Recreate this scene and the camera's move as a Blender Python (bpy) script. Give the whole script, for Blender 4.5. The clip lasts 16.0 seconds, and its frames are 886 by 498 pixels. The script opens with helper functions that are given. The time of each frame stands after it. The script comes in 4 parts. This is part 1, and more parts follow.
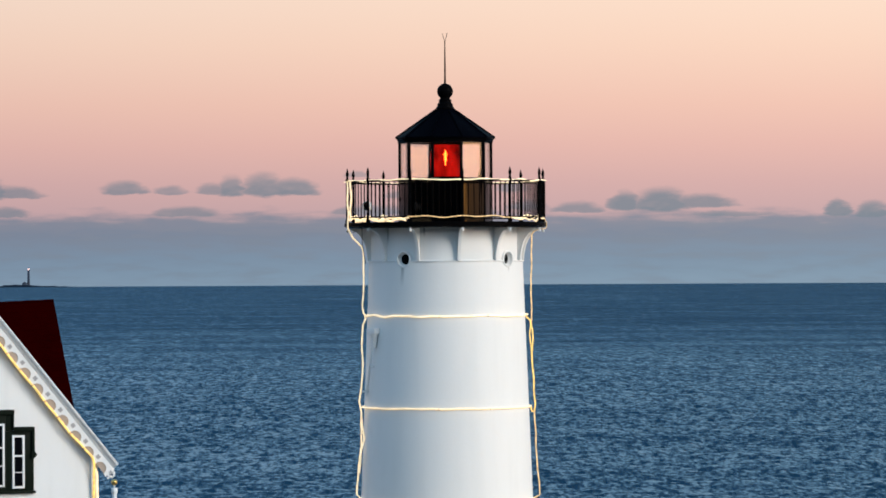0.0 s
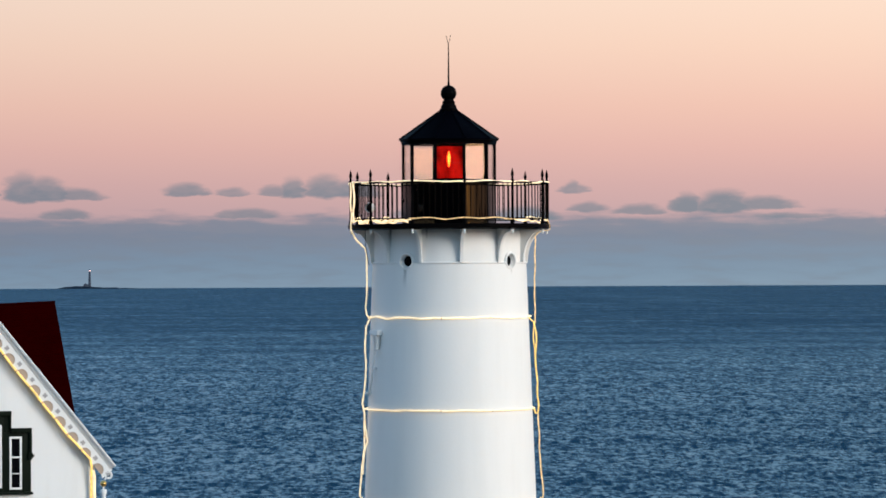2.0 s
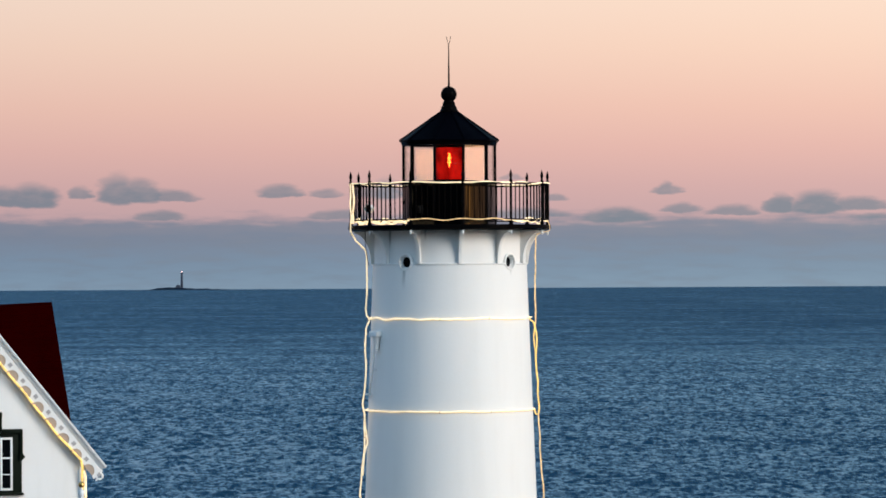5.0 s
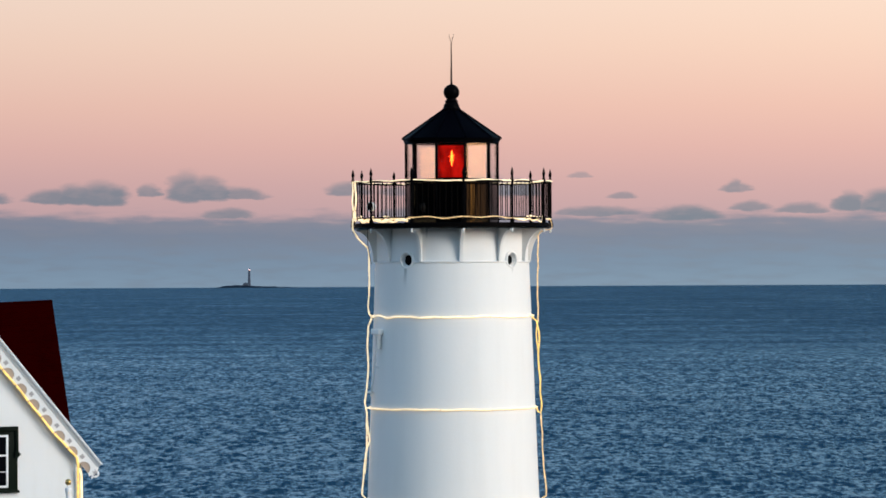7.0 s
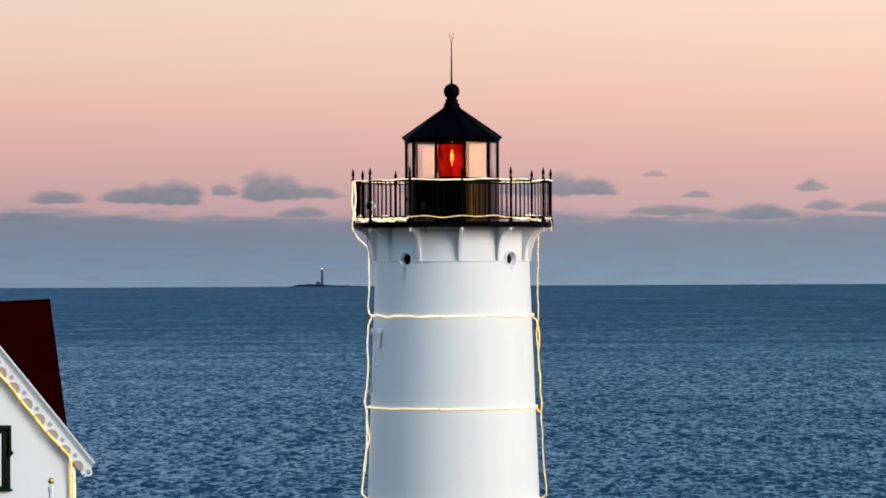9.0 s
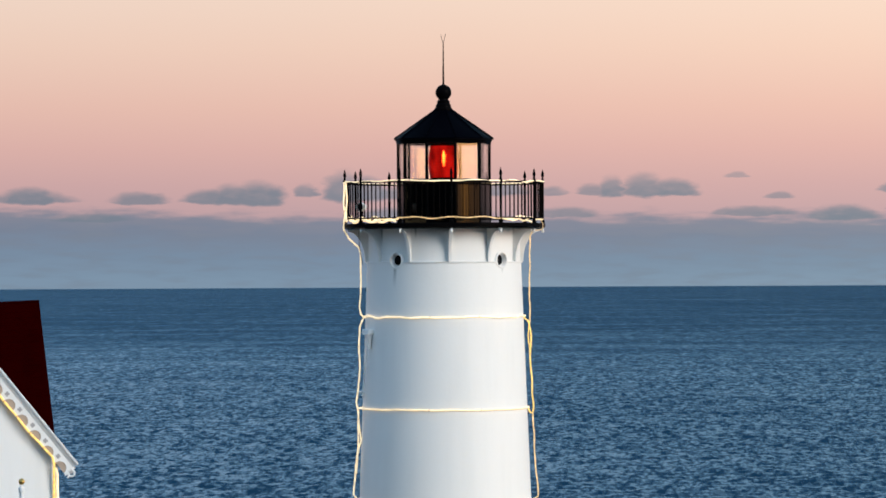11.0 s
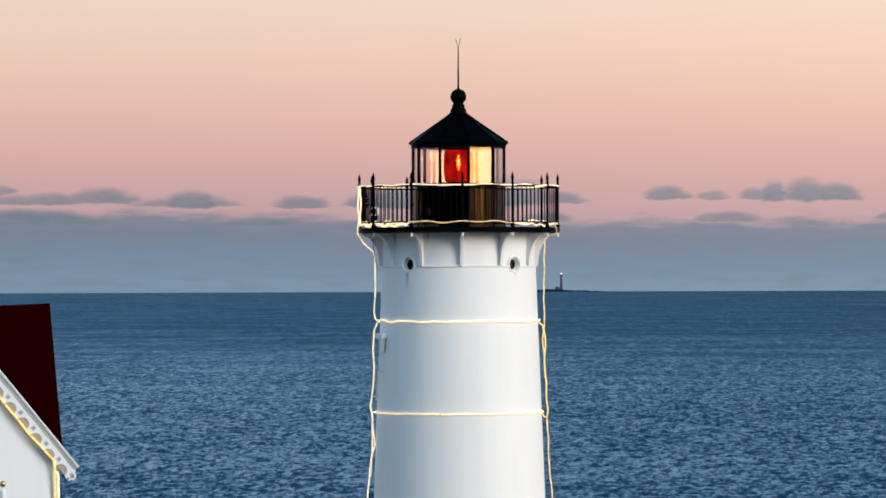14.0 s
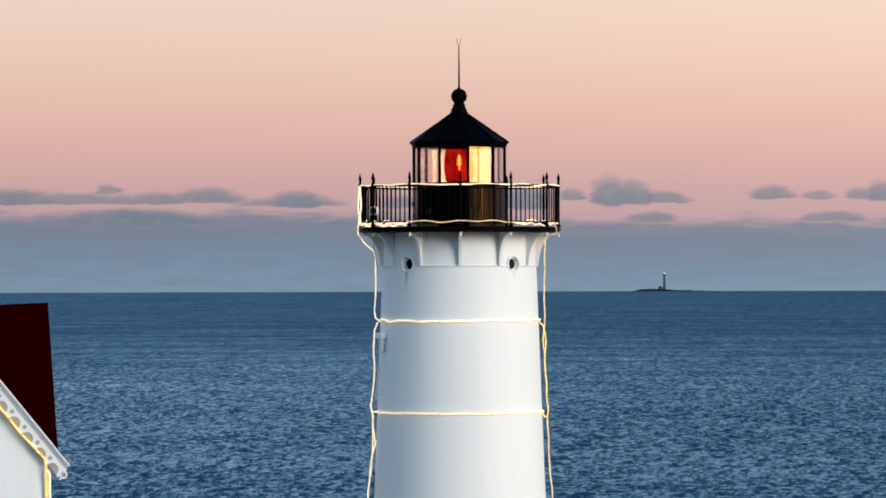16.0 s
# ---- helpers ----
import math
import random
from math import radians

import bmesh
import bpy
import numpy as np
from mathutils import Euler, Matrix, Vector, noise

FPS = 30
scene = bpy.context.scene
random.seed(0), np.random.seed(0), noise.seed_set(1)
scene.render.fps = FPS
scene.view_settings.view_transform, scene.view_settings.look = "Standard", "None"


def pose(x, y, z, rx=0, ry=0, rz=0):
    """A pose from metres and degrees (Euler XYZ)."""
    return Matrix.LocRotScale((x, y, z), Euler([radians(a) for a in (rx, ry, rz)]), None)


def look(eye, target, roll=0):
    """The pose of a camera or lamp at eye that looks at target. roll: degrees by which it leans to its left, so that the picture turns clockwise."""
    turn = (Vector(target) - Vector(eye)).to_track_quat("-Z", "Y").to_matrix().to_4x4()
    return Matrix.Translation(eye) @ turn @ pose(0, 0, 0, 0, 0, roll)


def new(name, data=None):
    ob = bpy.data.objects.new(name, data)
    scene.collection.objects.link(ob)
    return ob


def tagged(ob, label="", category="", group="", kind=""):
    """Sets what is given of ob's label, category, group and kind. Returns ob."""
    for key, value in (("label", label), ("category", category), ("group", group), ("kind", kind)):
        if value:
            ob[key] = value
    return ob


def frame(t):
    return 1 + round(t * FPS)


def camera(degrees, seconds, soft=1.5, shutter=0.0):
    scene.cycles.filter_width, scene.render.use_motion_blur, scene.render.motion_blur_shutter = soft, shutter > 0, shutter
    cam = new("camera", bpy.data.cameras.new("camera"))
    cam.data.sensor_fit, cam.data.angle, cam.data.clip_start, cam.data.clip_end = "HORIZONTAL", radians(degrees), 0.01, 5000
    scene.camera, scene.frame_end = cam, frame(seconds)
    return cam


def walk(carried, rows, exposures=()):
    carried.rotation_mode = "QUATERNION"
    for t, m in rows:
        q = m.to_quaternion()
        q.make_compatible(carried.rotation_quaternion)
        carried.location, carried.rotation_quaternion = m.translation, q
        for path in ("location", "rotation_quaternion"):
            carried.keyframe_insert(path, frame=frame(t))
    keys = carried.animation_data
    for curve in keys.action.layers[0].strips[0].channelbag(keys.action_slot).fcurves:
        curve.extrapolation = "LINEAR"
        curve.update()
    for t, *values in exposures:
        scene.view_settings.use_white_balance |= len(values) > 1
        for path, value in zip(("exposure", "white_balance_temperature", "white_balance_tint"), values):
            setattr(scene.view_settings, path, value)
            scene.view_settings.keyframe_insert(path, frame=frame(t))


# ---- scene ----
# seconds, x, y, z, tilt, lean, heading
PATH = [
    (0.0, -6.239, -94.119, 7.988, 90.2963, 0.2962, -3.7507),
    (0.5, -5.930, -94.139, 7.987, 90.3093, 0.2894, -3.5134),
    (1.0, -5.600, -94.159, 7.985, 90.3119, 0.2989, -3.2979),
    (1.5, -5.251, -94.179, 7.984, 90.3223, 0.2897, -3.0868),
    (2.0, -4.887, -94.199, 7.982, 90.3247, 0.2714, -2.8787),
    (2.5, -4.521, -94.217, 7.981, 90.3350, 0.2412, -2.6641),
    (3.0, -4.150, -94.234, 7.979, 90.3392, 0.2584, -2.4429),
    (3.5, -3.805, -94.249, 7.978, 90.3355, 0.2736, -2.2296),
    (4.0, -3.458, -94.262, 7.976, 90.3461, 0.2865, -1.9929),
    (6.5, -1.570, -94.312, 7.969, 90.3315, 0.2953, -0.8681),
    (7.0, -1.185, -94.318, 7.967, 90.3208, 0.2833, -0.5883),
    (7.5, -0.779, -94.322, 7.966, 90.3241, 0.2922, -0.3171),
    (8.0, -0.366, -94.325, 7.965, 90.3127, 0.3026, -0.0472),
    (8.5, 0.070, -94.325, 7.963, 90.3088, 0.2931, 0.2285),
    (9.0, 0.539, -94.324, 7.962, 90.3122, 0.2797, 0.4618),
    (11.5, 3.199, -94.271, 7.954, 90.3415, 0.2564, 1.9943),
    (12.0, 3.757, -94.250, 7.953, 90.3536, 0.2177, 2.3896),
    (12.5, 4.328, -94.226, 7.951, 90.3638, 0.2002, 2.7792),
    (13.0, 4.903, -94.198, 7.950, 90.3826, 0.2017, 3.1525),
    (13.5, 5.480, -94.166, 7.948, 90.3808, 0.1970, 3.5261),
    (14.0, 6.059, -94.131, 7.947, 90.3963, 0.1831, 3.9077),
    (14.5, 6.646, -94.091, 7.945, 90.4052, 0.1441, 4.2939),
    (15.0, 7.247, -94.047, 7.944, 90.4014, 0.1414, 4.6628),
    (15.5, 7.859, -93.997, 7.943, 90.3955, 0.1479, 5.0227),
    (16.0, 8.481, -93.943, 7.941, 90.3940, 0.1500, 5.3917),
]
cam = camera(12.483, 16.0, soft=1.7)
walk(cam, [(t, pose(x, y, z, rx, ry, rz)) for t, x, y, z, rx, ry, rz in PATH])

# ---- world, sun ----
def srgb(r, g, b):
    def f(c):
        c /= 255.0
        return c / 12.92 if c <= 0.04045 else ((c + 0.055) / 1.055) ** 2.4
    return (f(r), f(g), f(b), 1.0)


def node(nt, kind, **settings):
    nd = nt.nodes.new(kind)
    for key, value in settings.items():
        setattr(nd, key, value)
    return nd


def put(nt, socket, value):
    if isinstance(value, bpy.types.NodeSocket):
        nt.links.new(value, socket)
    else:
        socket.default_value = value


def calc(nt, op, *args, clamp=False):
    nd = node(nt, "ShaderNodeMath", operation=op, use_clamp=clamp)
    for i, a in enumerate(args):
        put(nt, nd.inputs[i], a)
    return nd.outputs[0]


def mix_col(nt, fac, a, b, blend="MIX"):
    nd = node(nt, "ShaderNodeMix", data_type="RGBA", blend_type=blend)
    put(nt, nd.inputs[0], fac)
    put(nt, nd.inputs[6], a)
    put(nt, nd.inputs[7], b)
    return nd.outputs[2]


def remap(nt, value, a, b, c, d, smooth=False):
    nd = node(nt, "ShaderNodeMapRange", interpolation_type="SMOOTHSTEP" if smooth else "LINEAR")
    for i, v in enumerate((value, a, b, c, d)):
        put(nt, nd.inputs[i], v)
    return nd.outputs[0]


def ramp(nt, fac, stops):
    nd = node(nt, "ShaderNodeValToRGB")
    put(nt, nd.inputs[0], fac)
    els = nd.color_ramp.elements
    els[0].position, els[0].color = stops[0]
    els[1].position, els[1].color = stops[-1]
    for pos, col in stops[1:-1]:
        e = els.new(pos)
        e.color = col
    return nd.outputs[0]


# cumulus over the sea, humps on flat bases: bearing, height of the base, half width, height (degrees)
NORTH_CUMULUS = [
    (-10.6, 1.03, 1.5, 0.13), (-8.9, 1.03, 0.9, 0.11), (-11.4, 1.03, 0.75, 0.21), (-10.12, 1.16, 0.21, 0.13), (-9.4, 1.03, 0.5, 0.16),
    (-8.7, 1.06, 0.58, 0.19), (-7.52, 0.99, 0.85, 0.13), (-7.45, 0.99, 0.48, 0.22), (-5.89, 0.97, 0.48, 0.16), (-4.92, 0.98, 0.42, 0.19),
    (-4.58, 0.98, 0.42, 0.27), (-4.22, 0.98, 0.42, 0.31), (-3.56, 1.07, 0.2, 0.17), (-3.02, 1.04, 0.36, 0.39), (-2.74, 1.04, 0.42, 0.31), (-2.32, 1.03, 0.5, 0.15),
]
SOUTH_CUMULUS = [
    (-0.74, 1.08, 0.4, 0.18), (-0.08, 1.07, 0.27, 0.12), (0.5, 1.07, 0.28, 0.14), (0.76, 1.07, 0.24, 0.25), (1.22, 1.08, 0.36, 0.29),
    (1.62, 1.07, 0.46, 0.23), (2.53, 1.30, 0.18, 0.08), (3.15, 1.01, 0.22, 0.09), (4.74, 1.10, 0.27, 0.12), (4.72, 1.10, 0.17, 0.17),
    (5.66, 0.79, 0.44, 0.14), (6.33, 0.84, 0.27, 0.24), (6.84, 0.84, 0.48, 0.29), (7.42, 0.86, 0.55, 0.17), (9.30, 0.74, 0.22, 0.21), (9.81, 0.72, 0.28, 0.21),
]
LOW_CUMULUS = [
    (-9.73, 0.75, 1.19, 0.2), (-6.6, 0.72, 0.6, 0.12), (-2.42, 0.76, 0.44, 0.13), (0.10, 0.76, 0.52, 0.13), (2.38, 0.78, 0.22, 0.10), (2.77, 0.77, 0.61, 0.13),
    (4.03, 0.71, 0.54, 0.21), (4.93, 0.83, 0.30, 0.13), (7.81, 0.72, 0.64, 0.07),
]
CLOUDS = NORTH_CUMULUS + SOUTH_CUMULUS + LOW_CUMULUS
SUN_BEARING = 63.5  # from straight behind the first camera, towards its right hand


def build_world():
    world = bpy.data.worlds.new("dusk_sky")
    world.use_nodes = True
    scene.world = world
    nt = world.node_tree
    nt.nodes.clear()
    tc = node(nt, "ShaderNodeTexCoord")
    sep = node(nt, "ShaderNodeSeparateXYZ")
    nt.links.new(tc.outputs["Generated"], sep.inputs[0])
    x, y, z = sep.outputs
    az = calc(nt, "MULTIPLY", calc(nt, "ARCTAN2", x, y), 180 / math.pi)
    el = calc(nt, "MULTIPLY", calc(nt, "ARCSINE", z), 180 / math.pi)
    # clear sky, by height: belt of Venus near the sea, blue overhead
    fac = calc(nt, "SQRT", calc(nt, "DIVIDE", calc(nt, "MAXIMUM", el, 0.0), 90.0))
    clear = ramp(nt, fac, [
        (0.0, srgb(150, 155, 172)),
        (math.sqrt(0.75 / 90), srgb(194, 162, 165)),
        (math.sqrt(1.25 / 90), srgb(210, 170, 167)),
        (math.sqrt(1.76 / 90), srgb(225, 180, 170)),
        (math.sqrt(2.35 / 90), srgb(236, 193, 176)),
        (math.sqrt(3.2 / 90), srgb(244, 210, 189)),
        (math.sqrt(4.0 / 90), srgb(247, 220, 200)),
        (math.sqrt(7.0 / 90), srgb(176, 203, 222)),
        (math.sqrt(14.0 / 90), srgb(124, 180, 214)),
        (math.sqrt(32.0 / 90), srgb(112, 166, 204)),
        (1.0, srgb(126, 158, 188)),
    ])
    # coordinates with ragged edges for the clouds
    comb = node(nt, "ShaderNodeCombineXYZ")
    put(nt, comb.inputs[0], calc(nt, "MULTIPLY", az, 1.0))
    put(nt, comb.inputs[1], calc(nt, "MULTIPLY", el, 2.6))
    ns = node(nt, "ShaderNodeTexNoise")
    ns.inputs["Scale"].default_value, ns.inputs["Detail"].default_value, ns.inputs["Roughness"].default_value = 3.2, 3.5, 0.55
    nt.links.new(comb.outputs[0], ns.inputs["Vector"])
    sepn = node(nt, "ShaderNodeSeparateColor")
    nt.links.new(ns.outputs["Color"], sepn.inputs[0])
    waz = calc(nt, "ADD", az, calc(nt, "MULTIPLY", calc(nt, "SUBTRACT", sepn.outputs[0], 0.5), 0.34))
    wel = calc(nt, "ADD", el, calc(nt, "MULTIPLY", calc(nt, "SUBTRACT", sepn.outputs[1], 0.5), 0.085))
    # the bank along the horizon, with a lumpy top
    comb2 = node(nt, "ShaderNodeCombineXYZ")
    put(nt, comb2.inputs[0], calc(nt, "MULTIPLY", az, 0.8))
    put(nt, comb2.inputs[1], calc(nt, "MULTIPLY", el, 5.0))
    ns2 = node(nt, "ShaderNodeTexNoise")
    ns2.inputs["Scale"].default_value, ns2.inputs["Detail"].default_value = 1.6, 4.0
    nt.links.new(comb2.outputs[0], ns2.inputs["Vector"])
    edge = calc(nt, "ADD", wel, calc(nt, "MULTIPLY", calc(nt, "SUBTRACT", ns2.outputs[0], 0.5), 0.4))
    edge = calc(nt, "SUBTRACT", edge, remap(nt, az, -2.5, -8.0, 0.0, 0.13, True))  # the bank stands higher in the north
    bank = remap(nt, edge, 0.66, 0.88, 1.0, 0.0, True)
    low = ramp(nt, remap(nt, edge, -0.2, 0.8, 0.0, 1.0), [
        (0.0, srgb(124, 149, 170)), (0.35, srgb(116, 140, 162)), (0.7, srgb(117, 131, 150)), (1.0, srgb(136, 136, 149))])
    low = mix_col(nt, calc(nt, "MULTIPLY", remap(nt, ns2.outputs[0], 0.45, 0.7, 0.0, 1.0, True), 0.4), low, srgb(119, 134, 149))
    sky = mix_col(nt, calc(nt, "MULTIPLY", bank, 0.95), clear, low)
    # separate clouds
    group = bpy.data.node_groups.new("cloud", "ShaderNodeTree")
    for nm in ("az", "el", "c", "base", "w", "h", "was"):
        group.interface.new_socket(nm, in_out="INPUT", socket_type="NodeSocketFloat")
    group.interface.new_socket("mask", in_out="OUTPUT", socket_type="NodeSocketFloat")
    gi, go = node(group, "NodeGroupInput"), node(group, "NodeGroupOutput")
    du = calc(group, "DIVIDE", calc(group, "SUBTRACT", gi.outputs[0], gi.outputs[2]), gi.outputs[4])
    dv = calc(group, "DIVIDE", calc(group, "SUBTRACT", gi.outputs[1], gi.outputs[3]), gi.outputs[5])
    dv = calc(group, "MAXIMUM", dv, calc(group, "MULTIPLY", dv, -4.0))
    d = calc(group, "ADD", calc(group, "POWER", calc(group, "ABSOLUTE", du), 2.1), calc(group, "POWER", dv, 1.6))
    m = remap(group, d, 0.3, 1.2, 1.0, 0.0, True)
    m = calc(group, "MULTIPLY", m, remap(group, gi.outputs[5], 0.06, 0.22, 0.66, 1.0))
    put(group, go.inputs[0], calc(group, "MAXIMUM", m, gi.outputs[6]))
    mask = 0.0
    for cloud in CLOUDS:
        g = node(nt, "ShaderNodeGroup", node_tree=group)
        for i, v in enumerate((waz, wel, cloud[0], cloud[1] + 0.035, *cloud[2:], mask)):
            put(nt, g.inputs[i], v)
        mask = g.outputs[0]
    rosy = calc(nt, "ADD", remap(nt, wel, 1.02, 1.36, 0.0, 0.75), calc(nt, "MULTIPLY", calc(nt, "SUBTRACT", ns.outputs[0], 0.5), 1.6), clamp=True)
    body = mix_col(nt, rosy, srgb(116, 129, 142), srgb(156, 147, 153))
    sky = mix_col(nt, calc(nt, "MULTIPLY", mask, 0.88), sky, body)
    # afterglow round the place where the sun went down
    b = radians(SUN_BEARING)
    dot = node(nt, "ShaderNodeVectorMath", operation="DOT_PRODUCT")
    nt.links.new(tc.outputs["Generated"], dot.inputs[0])
    dot.inputs[1].default_value = Vector((math.sin(b), -math.cos(b), 0.03)).normalized()
    warm = calc(nt, "EXPONENT", calc(nt, "MULTIPLY", calc(nt, "SUBTRACT", dot.outputs["Value"], 1.0), 16.0))
    sky = mix_col(nt, calc(nt, "MULTIPLY", warm, 0.9), sky, (1.5, 0.68, 0.2, 1))
    # the bright band low over the western horizon
    low_w = calc(nt, "EXPONENT", calc(nt, "MULTIPLY", calc(nt, "POWER", calc(nt, "DIVIDE", calc(nt, "MAXIMUM", el, 0.0), 5.0), 2.0), -1.0))
    band = calc(nt, "MULTIPLY", low_w, calc(nt, "EXPONENT", calc(nt, "MULTIPLY", calc(nt, "SUBTRACT", dot.outputs["Value"], 1.0), 12.0)))
    sky = mix_col(nt, 1.0, sky, mix_col(nt, 1.0, (2.5, 1.25, 0.48, 1), band, "MULTIPLY"), "ADD")
    near = calc(nt, "MULTIPLY", calc(nt, "EXPONENT", calc(nt, "MULTIPLY", calc(nt, "SUBTRACT", dot.outputs["Value"], 1.0), 1300.0)), 11.0)
    wide = calc(nt, "MULTIPLY", calc(nt, "EXPONENT", calc(nt, "MULTIPLY", calc(nt, "SUBTRACT", dot.outputs["Value"], 1.0), 2.4)), 0.75)
    wide = calc(nt, "MULTIPLY", wide, calc(nt, "SUBTRACT", 1.0, calc(nt, "MULTIPLY", warm, 0.7)))
    sky = mix_col(nt, 1.0, sky, mix_col(nt, 1.0, (1.0, 0.44, 0.07, 1), near, "MULTIPLY"), "ADD")
    sky = mix_col(nt, 1.0, sky, mix_col(nt, 1.0, (0.94, 1.0, 1.02, 1), wide, "MULTIPLY"), "ADD")
    sky = mix_col(nt, 1.0, sky, remap(nt, dot.outputs["Value"], -0.75, -0.3, 0.93, 1.0), "MULTIPLY")
    # the rosy belt opposite the sun, over the north-western sea
    anti = calc(nt, "EXPONENT", calc(nt, "MULTIPLY", calc(nt, "ADD", dot.outputs["Value"], 1.0), -3.5))
    tall = calc(nt, "MULTIPLY", remap(nt, el, 4.5, 9.0, 0.0, 1.0, True), remap(nt, el, 12.0, 34.0, 1.0, 0.0, True))
    sky = mix_col(nt, 1.0, sky, mix_col(nt, 1.0, (0.55, 0.36, 0.34, 1), calc(nt, "MULTIPLY", anti, tall), "MULTIPLY"), "ADD")
    # rosier to the south, cooler to the north
    side = remap(nt, az, -9.0, 9.0, 0.0, 1.0, True)
    sky = mix_col(nt, 1.0, sky, mix_col(nt, side, (0.952, 0.95, 0.975, 1), (1.035, 1.012, 0.995, 1)), "MULTIPLY")
    # the unseen higher sky, brightened towards the north to lift the sea there
    high = calc(nt, "MULTIPLY", remap(nt, el, 4.5, 12.0, 0.0, 1.0, True), remap(nt, az, 10.0, -12.0, -0.10, 0.30))
    sky = mix_col(nt, 1.0, sky, calc(nt, "ADD", high, 1.0), "MULTIPLY")
    bg = node(nt, "ShaderNodeBackground")
    put(nt, bg.inputs[0], sky)
    bg.inputs[1].default_value = 1.0
    out = node(nt, "ShaderNodeOutputWorld")
    nt.links.new(bg.outputs[0], out.inputs[0])


build_world()
sun = new("sun", bpy.data.lights.new("sun", "SUN"))
sun.data.energy, sun.data.angle, sun.data.color = 2.42, radians(29), (1.0, 0.97, 0.9)
SB = radians(SUN_BEARING - 10.5)
sun.matrix_basis = look((math.sin(SB) * 60, -math.cos(SB) * 60, 20 + 9), (0, 0, 9))


# ---- materials ----
def material(name, base, rough=0.5, metal=0.0, spec=0.5):
    m = bpy.data.materials.new(name)
    m.use_nodes = True
    nt = m.node_tree
    p = nt.nodes["Principled BSDF"]
    p.inputs["Base Color"].default_value = base
    p.inputs["Roughness"].default_value = rough
    p.inputs["Metallic"].default_value = metal
    p.inputs["Specular IOR Level"].default_value = spec
    return m, nt, p


def noise_of(nt, scale, detail=3.0, stretch=(1, 1, 1), rough=0.5):
    tc = node(nt, "ShaderNodeTexCoord")
    mp = node(nt, "ShaderNodeMapping")
    mp.inputs["Scale"].default_value = stretch
    nt.links.new(tc.outputs["Object"], mp.inputs[0])
    ns = node(nt, "ShaderNodeTexNoise")
    ns.inputs["Scale"].default_value, ns.inputs["Detail"].default_value, ns.inputs["Roughness"].default_value = scale, detail, rough
    nt.links.new(mp.outputs[0], ns.inputs["Vector"])
    return ns.outputs[0]


def paint(name, base, dirt, rough, grain=60.0, streak=0.35, bump=0.02, spec=0.5, stretch=(1, 1, 0.12), ior=1.5):
    """Weathered paint: soft vertical streaks, fine grain, a little relief."""
    m, nt, p = material(name, base, rough, spec=spec)
    p.inputs["IOR"].default_value = ior
    big = remap(nt, noise_of(nt, 3.0, 4.0, stretch), 0.42, 0.75, 0.0, streak, True)
    fine = remap(nt, noise_of(nt, grain, 3.0), 0.3, 0.8, 0.0, 0.25)
    col = mix_col(nt, big, base, dirt)
    put(nt, p.inputs["Base Color"], mix_col(nt, calc(nt, "MULTIPLY", fine, 0.5), col, dirt))
    put(nt, p.inputs["Roughness"], calc(nt, "ADD", calc(nt, "MULTIPLY", big, 0.3), rough))
    bp = node(nt, "ShaderNodeBump")
    bp.inputs["Strength"].default_value, bp.inputs["Distance"].default_value = 0.5, bump
    put(nt, bp.inputs["Height"], noise_of(nt, grain * 0.3, 4.0))
    nt.links.new(bp.outputs[0], p.inputs["Normal"])
    return m


WHITE = paint("tower_white_paint", (0.8, 0.8, 0.79, 1), (0.62, 0.63, 0.62, 1), 0.6, streak=0.14, bump=0.004, spec=0.3)


def add_drip(m, angle, top, length, half):
    """A grey drip stain that runs down the shell below a fitting."""
    nt = m.node_tree
    p = nt.nodes["Principled BSDF"]
    was = p.inputs["Base Color"].links[0].from_socket
    tc = node(nt, "ShaderNodeTexCoord")
    sp = node(nt, "ShaderNodeSeparateXYZ")
    nt.links.new(tc.outputs["Object"], sp.inputs[0])
    turn = calc(nt, "ARCTAN2", sp.outputs[0], calc(nt, "MULTIPLY", sp.outputs[1], -1.0))
    side = calc(nt, "ABSOLUTE", calc(nt, "SUBTRACT", turn, radians(angle)))
    ragged = calc(nt, "ADD", side, calc(nt, "MULTIPLY", calc(nt, "SUBTRACT", noise_of(nt, 14.0, 3.0, (1, 1, 0.25)), 0.5), 0.03))
    wide = remap(nt, ragged, half * 0.2, half, 1.0, 0.0, True)
    fade = calc(nt, "MULTIPLY", remap(nt, sp.outputs[2], top - length, top, 0.0, 1.0, True), remap(nt, sp.outputs[2], top, top + 0.05, 1.0, 0.0))
    put(nt, p.inputs["Base Color"], mix_col(nt, calc(nt, "MULTIPLY", calc(nt, "MULTIPLY", wide, fade), 0.85), was, (0.3, 0.32, 0.32, 1)))


add_drip(WHITE, -37.5, 8.16, 0.62, 0.04)
add_drip(WHITE, -53.0, 8.93, 0.45, 0.03)
add_drip(WHITE, -20.0, 8.94, 0.25, 0.02)
add_drip(WHITE, 49.5, 8.14, 0.25, 0.025)
TRIM = paint("house_white_paint", (0.775, 0.79, 0.8, 1), (0.6, 0.6, 0.58, 1), 0.5, streak=0.2, bump=0.003)
BLACK = paint("black_iron_paint", (0.002, 0.002, 0.0025, 1), (0.004, 0.003, 0.003, 1), 0.2, grain=14, streak=0.4, bump=0.003, ior=1.05)
ENAMEL, nt_, p_ = material("black_gloss_enamel", (0.0007, 0.0007, 0.001, 1), 0.05)
p_.inputs["IOR"].default_value = 1.22
bp_ = node(nt_, "ShaderNodeBump")
bp_.inputs["Strength"].default_value, bp_.inputs["Distance"].default_value = 0.3, 0.03
